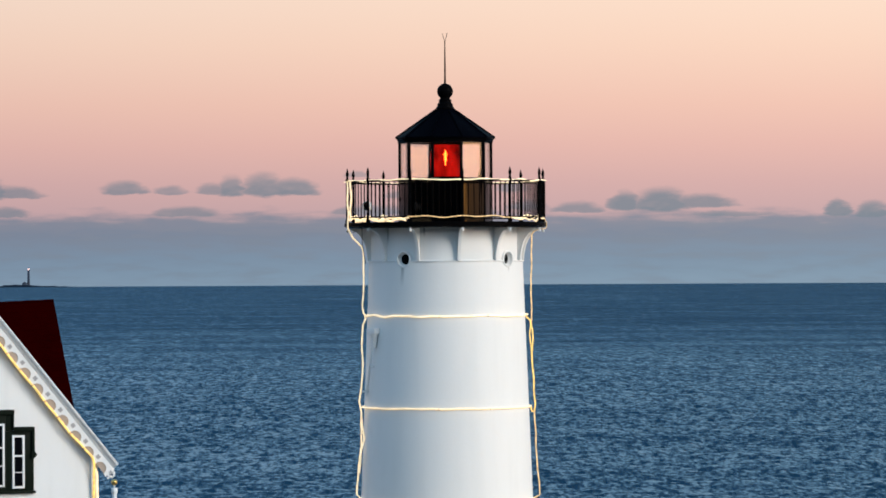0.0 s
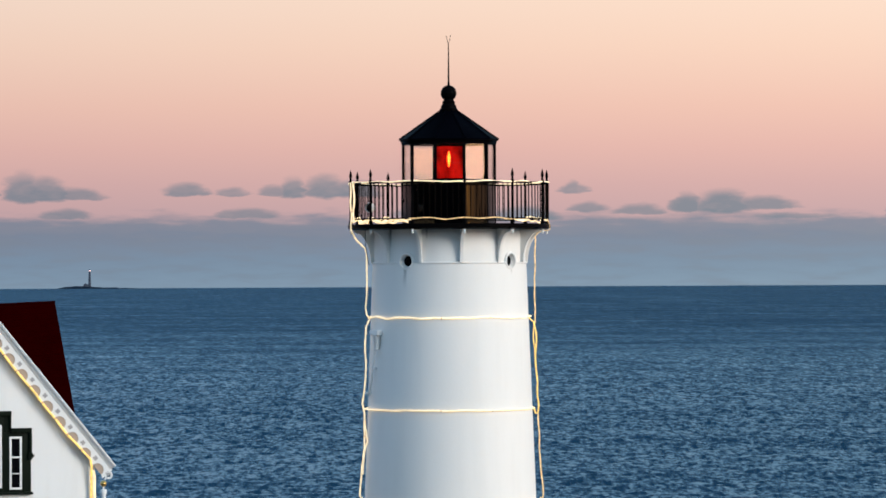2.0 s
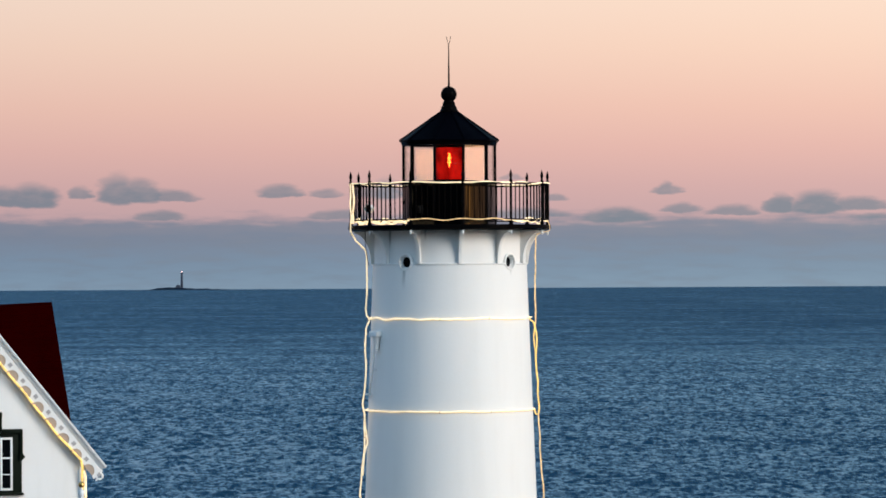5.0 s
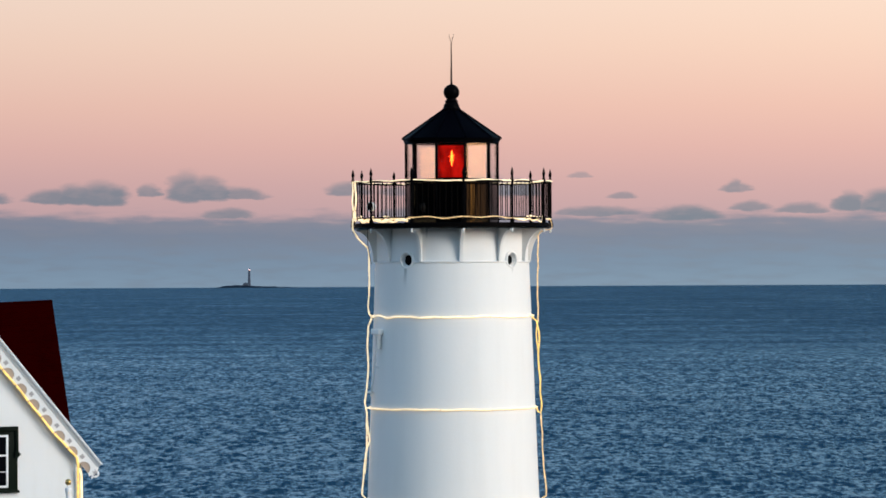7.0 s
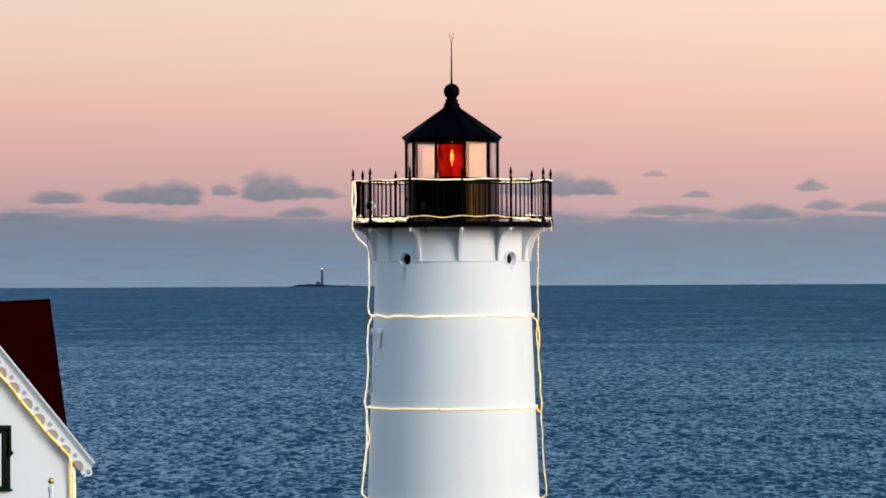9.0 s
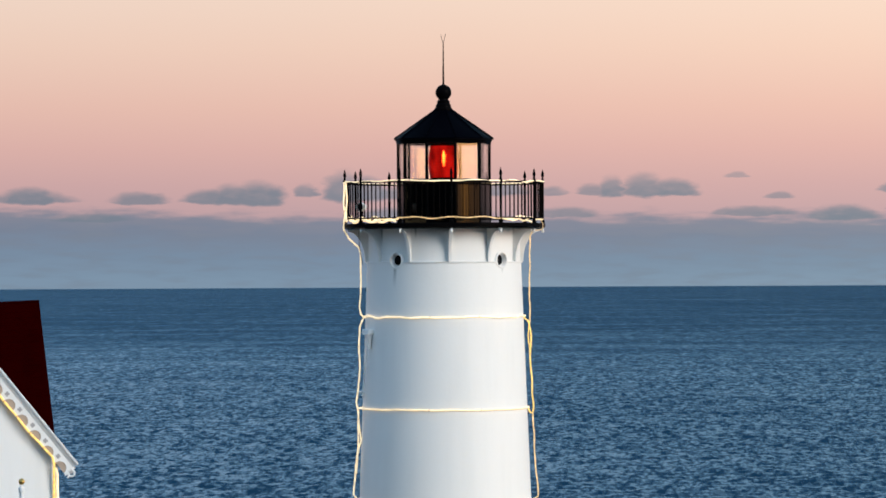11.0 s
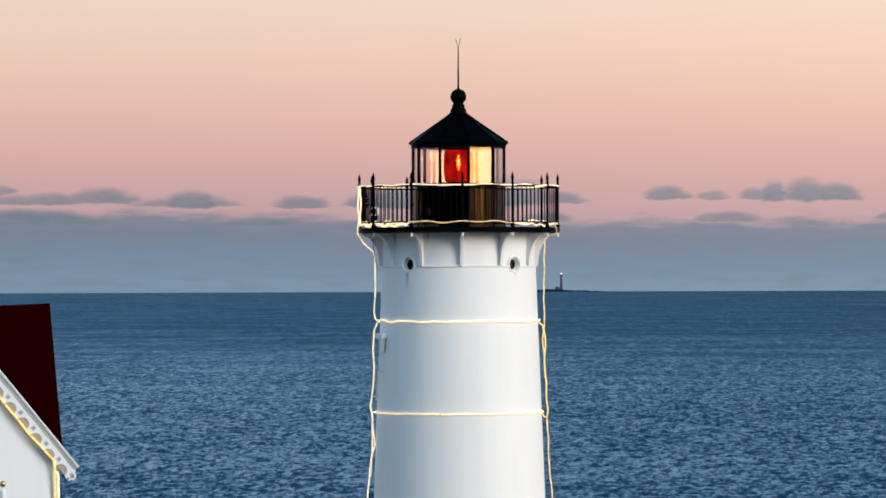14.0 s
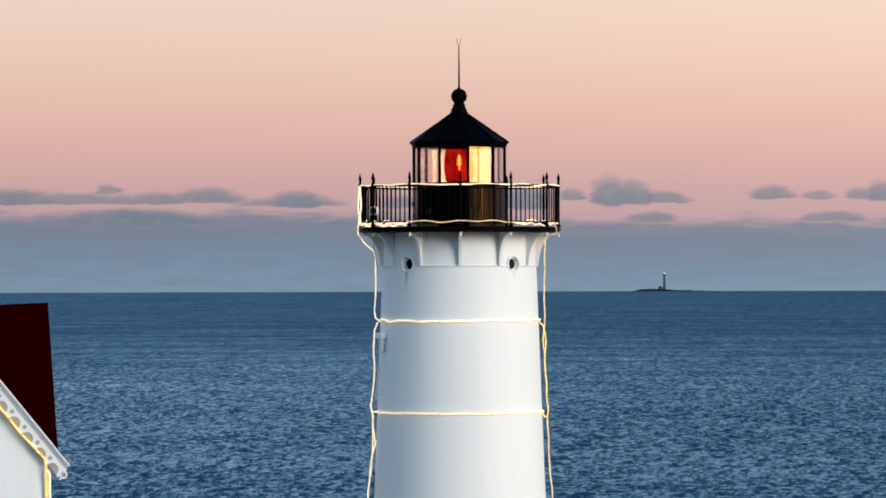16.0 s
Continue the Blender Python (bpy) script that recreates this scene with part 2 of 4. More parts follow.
put(nt_, bp_.inputs["Height"], noise_of(nt_, 5.0, 2.0, (1, 1, 0.04)))
nt_.links.new(bp_.outputs[0], p_.inputs["Normal"])
ROOF_BLACK = paint("black_roof_paint", (0.0008, 0.001, 0.0025, 1), (0.0012, 0.0015, 0.003, 1), 0.3, streak=0.4, bump=0.004, ior=1.03)
GREEN = paint("dark_green_trim_paint", (0.005, 0.009, 0.006, 1), (0.01, 0.014, 0.011, 1), 0.5, bump=0.002, ior=1.12)
SHINGLE = paint("dark_red_shingle", (0.0145, 0.0002, 0.0002, 1), (0.0095, 0.0002, 0.0002, 1), 0.9, grain=40, streak=0.6, bump=0.008, spec=0.0)
TAN = paint("tan_soffit_paint", (0.4, 0.32, 0.26, 1), (0.3, 0.23, 0.18, 1), 0.7, bump=0.003)
SHADED = paint("pierced_shade_grey", (0.36, 0.36, 0.37, 1), (0.28, 0.28, 0.29, 1), 0.7, bump=0.003)
GOLD, _, _ = material("gilt_metal", (0.65, 0.42, 0.14, 1), 0.28, 1.0)
ROCK = paint("sea_rock", (0.09, 0.08, 0.07, 1), (0.04, 0.045, 0.03, 1), 0.85, grain=2.0, streak=0.8, bump=0.3, stretch=(0.1, 0.1, 0.1))
# bluish with distance: the haze is put into these two base colours
FAR_ROCK = paint("far_rock_hazed", (0.006, 0.015, 0.03, 1), (0.004, 0.01, 0.02, 1), 0.9, grain=0.5, bump=0.5, spec=0.1)
FAR_STONE = paint("far_granite_hazed", (0.042, 0.056, 0.085, 1), (0.03, 0.042, 0.065, 1), 0.8, grain=0.8, bump=0.1, spec=0.2)
LAND = paint("dark_shore_blocker", (0.02, 0.024, 0.014, 1), (0.012, 0.014, 0.01, 1), 0.9, grain=0.6, streak=0.8, bump=0.6, spec=0.1, stretch=(0.1, 0.1, 0.1))
DARK_GLASS, _, p_ = material("dark_window_glass", (0.003, 0.0035, 0.005, 1), 0.05, 0.0)
p_.inputs["IOR"].default_value = 1.25


def glowing(name, col, strength, body=(0.8, 0.7, 0.5, 1)):
    m, nt, p = material(name, body, 0.4)
    p.inputs["Emission Color"].default_value = col
    vary = remap(nt, noise_of(nt, 9.0, 2.0), 0.3, 0.7, strength * 0.55, strength * 1.35)
    put(nt, p.inputs["Emission Strength"], vary)
    return m


ROPE = glowing("warm_rope_light", (1.0, 0.74, 0.42, 1), 1.0)
ROPE_BRIGHT = glowing("bright_rope_light", (1.0, 0.74, 0.42, 1), 1.25)
ROPE_DIM = glowing("warm_rope_light_dim", (1.0, 0.66, 0.3, 1), 0.85, (0.3, 0.2, 0.1, 1))
ROPE_MID = glowing("warm_rope_light_mid", (1.0, 0.7, 0.36, 1), 0.8)
ROPE_GOLD = glowing("golden_rope_light", (1.0, 0.62, 0.15, 1), 0.95, (0.5, 0.36, 0.12, 1))
RED_BULB, _, p_ = material("lamp_filament", (1, 0.8, 0.3, 1), 0.3)
p_.inputs["Emission Color"].default_value, p_.inputs["Emission Strength"].default_value = (1.0, 0.75, 0.25, 1), 90.0
FAR_LAMP, _, p_ = material("far_lamp", (1, 0.8, 0.8, 1), 0.3)
p_.inputs["Emission Color"].default_value, p_.inputs["Emission Strength"].default_value = (1.0, 0.6, 0.56, 1), 1.5


def clear_glass(name, tint, gloss):
    m = bpy.data.materials.new(name)
    m.use_nodes = True
    nt = m.node_tree
    nt.nodes.clear()
    tr, gl, mx, out = (node(nt, k) for k in ("ShaderNodeBsdfTransparent", "ShaderNodeBsdfGlossy", "ShaderNodeMixShader", "ShaderNodeOutputMaterial"))
    tr.inputs[0].default_value = tint
    gl.inputs["Roughness"].default_value = 0.06
    fr = node(nt, "ShaderNodeLayerWeight")
    fr.inputs[0].default_value = 0.5
    edge = calc(nt, "POWER", fr.outputs["Facing"], 5.0)
    put(nt, mx.inputs[0], calc(nt, "ADD", calc(nt, "MULTIPLY", edge, 0.9), gloss, clamp=True))
    nt.links.new(tr.outputs[0], mx.inputs[1])
    nt.links.new(gl.outputs[0], mx.inputs[2])
    nt.links.new(mx.outputs[0], out.inputs[0])
    return m


PANE = clear_glass("lantern_glass", (1.0, 0.995, 0.985, 1), 0.07)


def red_lens_material():
    m = bpy.data.materials.new("red_lens_glass")
    m.use_nodes = True
    nt = m.node_tree
    nt.nodes.clear()
    tr, em, gl, mx, ad, out = (node(nt, k) for k in ("ShaderNodeBsdfTransparent", "ShaderNodeEmission", "ShaderNodeBsdfGlossy", "ShaderNodeMixShader", "ShaderNodeAddShader", "ShaderNodeOutputMaterial"))
    tr.inputs[0].default_value = (0.3, 0.016, 0.006, 1)
    em.inputs[0].default_value = (1.0, 0.015, 0.008, 1)
    put(nt, em.inputs[1], remap(nt, noise_of(nt, 4.0, 3.0, (1, 1, 0.5)), 0.32, 0.68, 0.02, 0.5))
    gl.inputs["Roughness"].default_value = 0.15
    mx.inputs[0].default_value = 0.05
    nt.links.new(tr.outputs[0], mx.inputs[1])
    nt.links.new(gl.outputs[0], mx.inputs[2])
    nt.links.new(mx.outputs[0], ad.inputs[0])
    nt.links.new(em.outputs[0], ad.inputs[1])
    nt.links.new(ad.outputs[0], out.inputs[0])
    return m


LENS = red_lens_material()


def sea_material():
    m, nt, p = material("sea_water", (0.012, 0.06, 0.13, 1), 0.18, spec=0.5)
    p.inputs["Specular Tint"].default_value = (0.33, 0.82, 0.98, 1)
    tc = node(nt, "ShaderNodeTexCoord")

    def waves(sx, sy, detail):
        mp = node(nt, "ShaderNodeMapping")
        mp.inputs["Scale"].default_value = (sx, sy, 1)
        nt.links.new(tc.outputs["Object"], mp.inputs[0])
        ns = node(nt, "ShaderNodeTexNoise")
        ns.inputs["Scale"].default_value, ns.inputs["Detail"].default_value, ns.inputs["Roughness"].default_value = 1.0, detail, 0.6
        nt.links.new(mp.outputs[0], ns.inputs["Vector"])
        return ns.outputs["Color"], ns.outputs[0]

    def vec(op, a, b):
        nd = node(nt, "ShaderNodeVectorMath", operation=op)
        put(nt, nd.inputs[0], a)
        put(nt, nd.inputs[1], b)
        return nd.outputs[0]

    ripple, _ = waves(2.3, 0.9, 2.0)
    chop, _ = waves(1.0, 0.4, 3.0)
    gust, _ = waves(0.011, 0.022, 3.0)
    _, streak = waves(0.006, 0.0035, 4.0)
    off_shore = node(nt, "ShaderNodeVectorMath", operation="LENGTH")
    nt.links.new(tc.outputs["Object"], off_shore.inputs[0])
    off = remap(nt, off_shore.outputs["Value"], 250.0, 1100.0, 0.0, 1.0, True)
    half = (0.5, 0.5, 0.5)
    lean = node(nt, "ShaderNodeCombineXYZ")
    put(nt, lean.inputs[1], remap(nt, off_shore.outputs["Value"], 300.0, 1400.0, LEAN_NEAR, LEAN_FAR, True))

    def scaled(v, f):
        nd = node(nt, "ShaderNodeVectorMath", operation="SCALE")
        put(nt, nd.inputs[0], v)
        put(nt, nd.inputs["Scale"], f)
        return nd.outputs[0]

    small = scaled(vec("MULTIPLY", vec("SUBTRACT", ripple, half), (0.3, 2.1, 0)), remap(nt, off, 0.0, 0.8, 1.0, 0.05))
    middle = scaled(vec("MULTIPLY", vec("SUBTRACT", chop, half), (0.3, 2.8, 0)), remap(nt, off, 0.0, 1.0, 1.0, 0.3))
    tilt = vec("ADD", small, middle)
    reach, _ = waves(0.16, 0.02, 3.0)
    tilt = vec("ADD", tilt, scaled(vec("MULTIPLY", vec("SUBTRACT", reach, half), (0.1, 0.42, 0)), off))
    swell, _ = waves(0.45, 0.09, 3.0)
    tilt = vec("ADD", tilt, vec("MULTIPLY", vec("SUBTRACT", swell, half), (0.1, 0.9, 0)))
    tilt = vec("ADD", tilt, vec("MULTIPLY", vec("SUBTRACT", gust, half), (0.0, 0.6, 0)))
    geo = node(nt, "ShaderNodeNewGeometry")
    nd = node(nt, "ShaderNodeVectorMath", operation="NORMALIZE")
    parts = node(nt, "ShaderNodeSeparateXYZ")
    put(nt, parts.inputs[0], vec("ADD", vec("ADD", tilt, lean.outputs[0]), geo.outputs["Normal"]))
    # faces that lean away hide behind the crests before them
    whole = node(nt, "ShaderNodeCombineXYZ")
    put(nt, whole.inputs[0], parts.outputs[0])
    put(nt, whole.inputs[1], calc(nt, "SMOOTH_MIN", parts.outputs[1], -0.09, 0.55))
    put(nt, whole.inputs[2], parts.outputs[2])
    put(nt, nd.inputs[0], whole.outputs[0])
    nt.links.new(nd.outputs[0], p.inputs["Normal"])
    fac = remap(nt, streak, 0.35, 0.65, 0.0, 1.0, True)
    # greener shoal water near the islet, deep blue offshore
    deep = mix_col(nt, fac, (0.001, 0.016, 0.046, 1), (0.002, 0.021, 0.055, 1))
    put(nt, p.inputs["Base Color"], mix_col(nt, off, (0.001, 0.019, 0.05, 1), deep))
    put(nt, p.inputs["Roughness"], remap(nt, streak, 0.3, 0.7, 0.14, 0.26))
    return m


LEAN_NEAR, LEAN_FAR = -0.075, -0.36
SEA = sea_material()


# ---- mesh helpers ----
def finish(bm, smooth=True, angle=35):
    bmesh.ops.recalc_face_normals(bm, faces=bm.faces)
    lim = radians(angle)
    for f in bm.faces:
        f.smooth = smooth
    for e in bm.edges:
        if len(e.link_faces) != 2 or e.calc_face_angle(0) > lim:
            e.smooth = False
    return bm


def mesh_of(name, bm, mat, smooth=True):
    finish(bm, smooth)
    me = bpy.data.meshes.new(name)
    bm.to_mesh(me)
    bm.free()
    me.materials.append(mat)
    return me


def part(name, bm, mat, parent=None, label="", m=None):
    """Link a bmesh (or a shared mesh) as one mesh object under a thing or a part."""
    ob = new(name, bm if isinstance(bm, bpy.types.Mesh) else mesh_of(name, bm, mat))
    if parent:
        ob.parent = parent
    if m is not None:
        ob.matrix_basis = m
    return tagged(ob, label) if label else ob


def thing(name, label, category, m=None, group=""):
    ob = new(name)
    ob.empty_display_size = 0.3
    if m is not None:
        ob.matrix_basis = m
    return tagged(ob, label, category, group)


def lathe(profile, segs=64, bm=None, closed=False):
    """Turn (radius, z) pairs round the z axis."""
    bm = bm or bmesh.new()
    rings = []
    for r, z in profile:
        if r < 1e-6:
            rings.append([bm.verts.new((0, 0, z))])
        else:
            rings.append([bm.verts.new((r * math.sin(2 * math.pi * i / segs), -r * math.cos(2 * math.pi * i / segs), z)) for i in range(segs)])
    pairs = list(zip(rings, rings[1:])) + ([(rings[-1], rings[0])] if closed else [])
    for a, b in pairs:
        for i in range(segs):
            j = (i + 1) % segs
            vs = [a[i % len(a)], a[j % len(a)], b[j % len(b)], b[i % len(b)]]
            vs = [v for k, v in enumerate(vs) if v not in vs[:k]]
            if len(vs) > 2:
                bm.faces.new(vs)
    return bm


def tube(points, r, segs=8, closed=False, bm=None):
    bm = bm or bmesh.new()
    pts = [Vector(q) for q in points]
    rings = []
    n = len(pts)
    side = None
    for i, q in enumerate(pts):
        a = pts[(i - 1) % n] if closed or i else q
        b = pts[(i + 1) % n] if closed or i < n - 1 else q
        d = (b - a).normalized()
        side = d.orthogonal().normalized() if side is None else (side - d * side.dot(d)).normalized()
        up = d.cross(side)
        rings.append([bm.verts.new(q + r * (side * math.cos(2 * math.pi * k / segs) + up * math.sin(2 * math.pi * k / segs))) for k in range(segs)])
    for i in range(n if closed else n - 1):
        a, b = rings[i], rings[(i + 1) % n]
        for k in range(segs):
            bm.faces.new((a[k], a[(k + 1) % segs], b[(k + 1) % segs], b[k]))
    if not closed:
        bm.faces.new(rings[0])
        bm.faces.new(rings[-1])
    return bm


def box(x0, x1, y0, y1, z0, z1, bevel=0.0, bm=None):
    bm = bm or bmesh.new()
    made = bmesh.ops.create_cube(bm, size=1.0, matrix=Matrix.LocRotScale(((x0 + x1) / 2, (y0 + y1) / 2, (z0 + z1) / 2), None, (abs(x1 - x0), abs(y1 - y0), abs(z1 - z0))))
    if bevel:
        vs = set(made["verts"])
        bmesh.ops.bevel(bm, geom=[e for e in bm.edges if e.verts[0] in vs], offset=bevel, segments=2, profile=0.5, affect="EDGES")
    return bm


def plate(outline, y0, y1, bm=None):
    """Extrude an outline in x, z from y0 to y1."""
    bm = bm or bmesh.new()
    a = [bm.verts.new((x, y0, z)) for x, z in outline]
    b = [bm.verts.new((x, y1, z)) for x, z in outline]
    bm.faces.new(a)
    bm.faces.new(b[::-1])
    n = len(a)
    for i in range(n):
        bm.faces.new((a[i], a[(i + 1) % n], b[(i + 1) % n], b[i]))
    return bm


def at_angle(deg):
    return pose(0, 0, 0, 0, 0, deg)


def polar(r, deg, z):
    return Vector((r * math.sin(radians(deg)), -r * math.cos(radians(deg)), z))


# ---- sea, island ----
SEA_Z = -10.3


def build_sea():
    """One sheet of water to the horizon, in rings; real waves where it lies open before the place."""
    rng = np.random.default_rng(7)
    radii = [0.0, 60.0, 150.0]
    while radii[-1] < 4985:
        r = radii[-1]
        radii.append(r + (10.0 if r < 295 else max(0.42, r * r / 4.4e5)))
    radii[-1] = 4985.0
    radii = np.array(radii[1:])
    fine = np.radians(np.linspace(-13.3, 11.8, 900))
    rest = np.linspace(fine[-1], fine[0] + 2 * math.pi, 62)[1:-1]
    turn = np.concatenate((fine, rest))
    n, m = len(radii), len(turn)
    step = np.gradient(radii)
    x = (radii[:, None] * np.sin(turn)[None, :]).ravel()
    y = (radii[:, None] * np.cos(turn)[None, :]).ravel() - 94.0
    edge = np.clip(np.minimum(np.arange(m), 899 - np.arange(m)) / 12.0, 0, 1)
    calm = (np.clip((radii - 290) / 20, 0, 1)[:, None] * edge[None, :]).ravel()
    fine_enough = np.repeat(np.maximum(step, radii * (fine[1] - fine[0])), m)
    z = np.zeros_like(x)
    for k in range(64):
        length = 0.8 * 7.5 ** (k / 63) * rng.uniform(0.9, 1.1)
        way = rng.normal(-1.7, 0.85)
        kx, ky = 2 * math.pi / length * math.cos(way), 2 * math.pi / length * math.sin(way)
        keep = np.clip((length / fine_enough - 1.8) / 1.5, 0, 1)
        z += keep * WAVE_SLOPE * length / (2 * math.pi) * np.cos(kx * x + ky * y + rng.uniform(0, 6.28))
    z = calm * z + SEA_Z
    co = np.empty((n * m + 1, 3), np.float32)
    co[:-1] = np.stack((x, y, z), 1)
    co[-1] = (0, -94.0, SEA_Z)
    a = np.arange(n - 1)[:, None] * m + np.arange(m)[None, :]
    b = np.arange(n - 1)[:, None] * m + (np.arange(m)[None, :] + 1) % m
    quads = np.stack((a, b, b + m, a + m), 2).reshape(-1, 4)[:, ::-1]
    hub = np.stack((np.full(m, n * m), (np.arange(m) + 1) % m, np.arange(m)), 1)
    me = bpy.data.meshes.new("sea")
    me.vertices.add(len(co))
    me.vertices.foreach_set("co", co.ravel())
    loops = np.concatenate((quads.ravel(), hub.ravel())).astype(np.int32)
    me.loops.add(len(loops))
    me.loops.foreach_set("vertex_index", loops)
    starts = np.concatenate((np.arange(len(quads)) * 4, len(quads) * 4 + np.arange(m) * 3)).astype(np.int32)
    me.polygons.add(len(starts))
    me.polygons.foreach_set("loop_start", starts)
    me.polygons.foreach_set("use_smooth", np.ones(len(starts), bool))
    me.update(calc_edges=True)
    me.materials.append(SEA)
    return me


WAVE_SLOPE = 0.036
sea = new("sea", build_sea())
tagged(sea, "dark blue rippled open sea reaching to the horizon", "sea", kind="structure")


def build_ground():
    bm = bmesh.new()
    rows = []
    for k in range(26):
        f = k / 25
        row = []
        for i in range(96):
            a = 2 * math.pi * i / 96
            wob = 1 + 0.12 * noise.noise(Vector((math.cos(a) * 1.7, math.sin(a) * 1.7, 3)))
            r = f * wob
            x, y = -4 + 27 * r * math.sin(a), -8 + 27 * r * math.cos(a)
            drop = max(0.0, (f - 0.66) / 0.34)
            z = -13 * drop ** 1.3
            if drop > 0:
                z += 0.9 * noise.fractal(Vector((x, y, z)) * 0.3, 1.0, 2.0, 4)
            row.append(bm.verts.new((x, y, z - 0.004)) if k else None)
        rows.append(row)
    mid = bm.verts.new((-4, -8, -0.004))
    for i in range(96):
        j = (i + 1) % 96
        bm.faces.new((mid, rows[1][i], rows[1][j]))
        for k in range(1, 25):
            bm.faces.new((rows[k][i], rows[k + 1][i], rows[k + 1][j], rows[k][j]))
    return bm


tagged(part("ground", build_ground(), ROCK), "bare brown rock islet falling to the sea", "rock", kind="structure")



def build_shore():
    """An unseen dark shore round the back, added and raised to darken the reflections."""
    bm = bmesh.new()
    prev = None
    for i in range(181):
        a = -104 + 152 * i / 180
        rr = 260 + 40 * noise.noise(Vector((a * 0.03, 1, 0)))
        h = (30 if a < -58 else 52) + 12 * noise.fractal(Vector((a * 0.12, 4, 0)), 1.0, 2.0, 4)
        h *= min(1.0, (i + 2) / 14, (182 - i) / 14)
        row = [bm.verts.new(polar(rr + d, a, SEA_Z + z)) for d, z in ((-30, -1), (-12, 3), (0, 0.6 * h), (14, h), (60, h * 1.05), (110, -1))]
        if prev:
            for k in range(5):
                bm.faces.new((prev[k], prev[k + 1], row[k + 1], row[k]))
        prev = row
    return bm


tagged(part("reflection_shore", build_shore(), LAND), "unseen dark shore added to darken the reflections", "land", kind="structure")


# ---- lighthouse tower ----
tower = thing("lighthouse", "white conical iron lighthouse with black lantern and gallery", "lighthouse")
POST0, LANTERN0 = 5.8, 16.1
R_POST, DECK_TOP, DECK_LOW = 2.31, 9.09, 8.96


def shell_radius(z):
    return 1.79 + (8.2 - z) * 0.0377


prof = [(0.0, -0.3), (2.35, -0.3), (2.35, 0.25), (2.28, 0.32), (shell_radius(0.35), 0.36)]
prof += [(shell_radius(z), z) for z in (1.5, 2.9, 4.3, 5.7, 7.0, 8.14)]
prof[-1:] = [(shell_radius(8.0 + 0.028 * i), 8.0 + 0.028 * i) for i in range(6)]
prof += [(1.79, 8.17), (1.775, 8.2)] + [(1.765, 8.22 + 0.028 * i) for i in range(9)] + [(1.765, 8.97), (0.0, 8.97)]
PORTHOLES = (-36.6, 49.2)


def pierced(bm):
    """Open the round holes for the portholes."""
    for angle in PORTHOLES:
        c = polar(1.8, angle, 8.235)
        out = polar(1.0, angle, 0.0)
        gone = set()
        for v in bm.verts:
            d = v.co - c
            if abs(d.dot(out)) < 0.3 and (d - out * d.dot(out)).length < 0.152:
                gone.update(v.link_faces)
        bmesh.ops.delete(bm, geom=list(gone), context="FACES")
    return bm


part("shell", pierced(lathe(prof, 288)), WHITE, tower, "smooth white-painted tapering iron shell")
part("belt_ring", pierced(lathe([(1.78, 8.165), (1.815, 8.175), (1.815, 8.205), (1.78, 8.215)], 288, closed=True)), WHITE, tower)
# gallery deck
part("gallery_deck", lathe([(0, DECK_LOW + 0.005), (2.26, DECK_LOW), (2.3, DECK_LOW + 0.02), (2.34, DECK_LOW + 0.03), (2.36, DECK_LOW + 0.05), (2.36, DECK_TOP - 0.02), (2.345, DECK_TOP), (0, DECK_TOP)], 96), BLACK, tower, "black iron gallery deck")


def bracket_mesh():
    """Curved iron bracket with a flange along its concave edge, in the plane of -y."""
    bm = bmesh.new()
    n = 14
    curve = []
    for i in range(n + 1):
        a = math.pi / 2 * i / n
        curve.append((1.82 + 0.42 * (1 - math.cos(a)), 8.2 + 0.735 * math.sin(a)))
    web = curve + [(2.24, 8.955), (1.74, 8.955), (1.74, 8.2)]
    a = [bm.verts.new((-0.016, -r, z)) for r, z in web]
    b = [bm.verts.new((0.016, -r, z)) for r, z in web]
    bm.faces.new(a)
    bm.faces.new(b[::-1])
    for i in range(len(a)):
        j = (i + 1) % len(a)
        bm.faces.new((a[i], a[j], b[j], b[i]))
    rows = []
    for i, (r, z) in enumerate(curve):
        q = math.pi / 2 * i / n
        nr, nz = math.cos(q), -math.sin(q)
        rows.append([bm.verts.new((x, -(r + nr * o), z + nz * o)) for x, o in ((-0.036, 0.0), (-0.036, 0.026), (0.036, 0.026), (0.036, 0.0))])
    for u, v in zip(rows, rows[1:]):
        for k in range(4):
            bm.faces.new((u[k], u[(k + 1) % 4], v[(k + 1) % 4], v[k]))
    bm.faces.new(rows[0])
    bm.faces.new(rows[-1])
    return mesh_of("bracket", bm, WHITE)


def post_mesh():
    return mesh_of("post", lathe([(0, 0), (0.052, 0), (0.052, 0.05), (0.036, 0.07), (0.03, 0.1), (0.03, 0.5), (0.037, 0.52), (0.03, 0.54), (0.03, 0.92), (0.042, 0.94), (0.042, 1.0), (0.028, 1.02), (0, 1.02)], 10), BLACK)


def finial_mesh():
    return mesh_of("finial", lathe([(0, 0), (0.022, 0), (0.03, 0.03), (0.02, 0.05), (0.04, 0.09), (0.034, 0.13), (0.016, 0.2), (0, 0.25)], 10), BLACK)


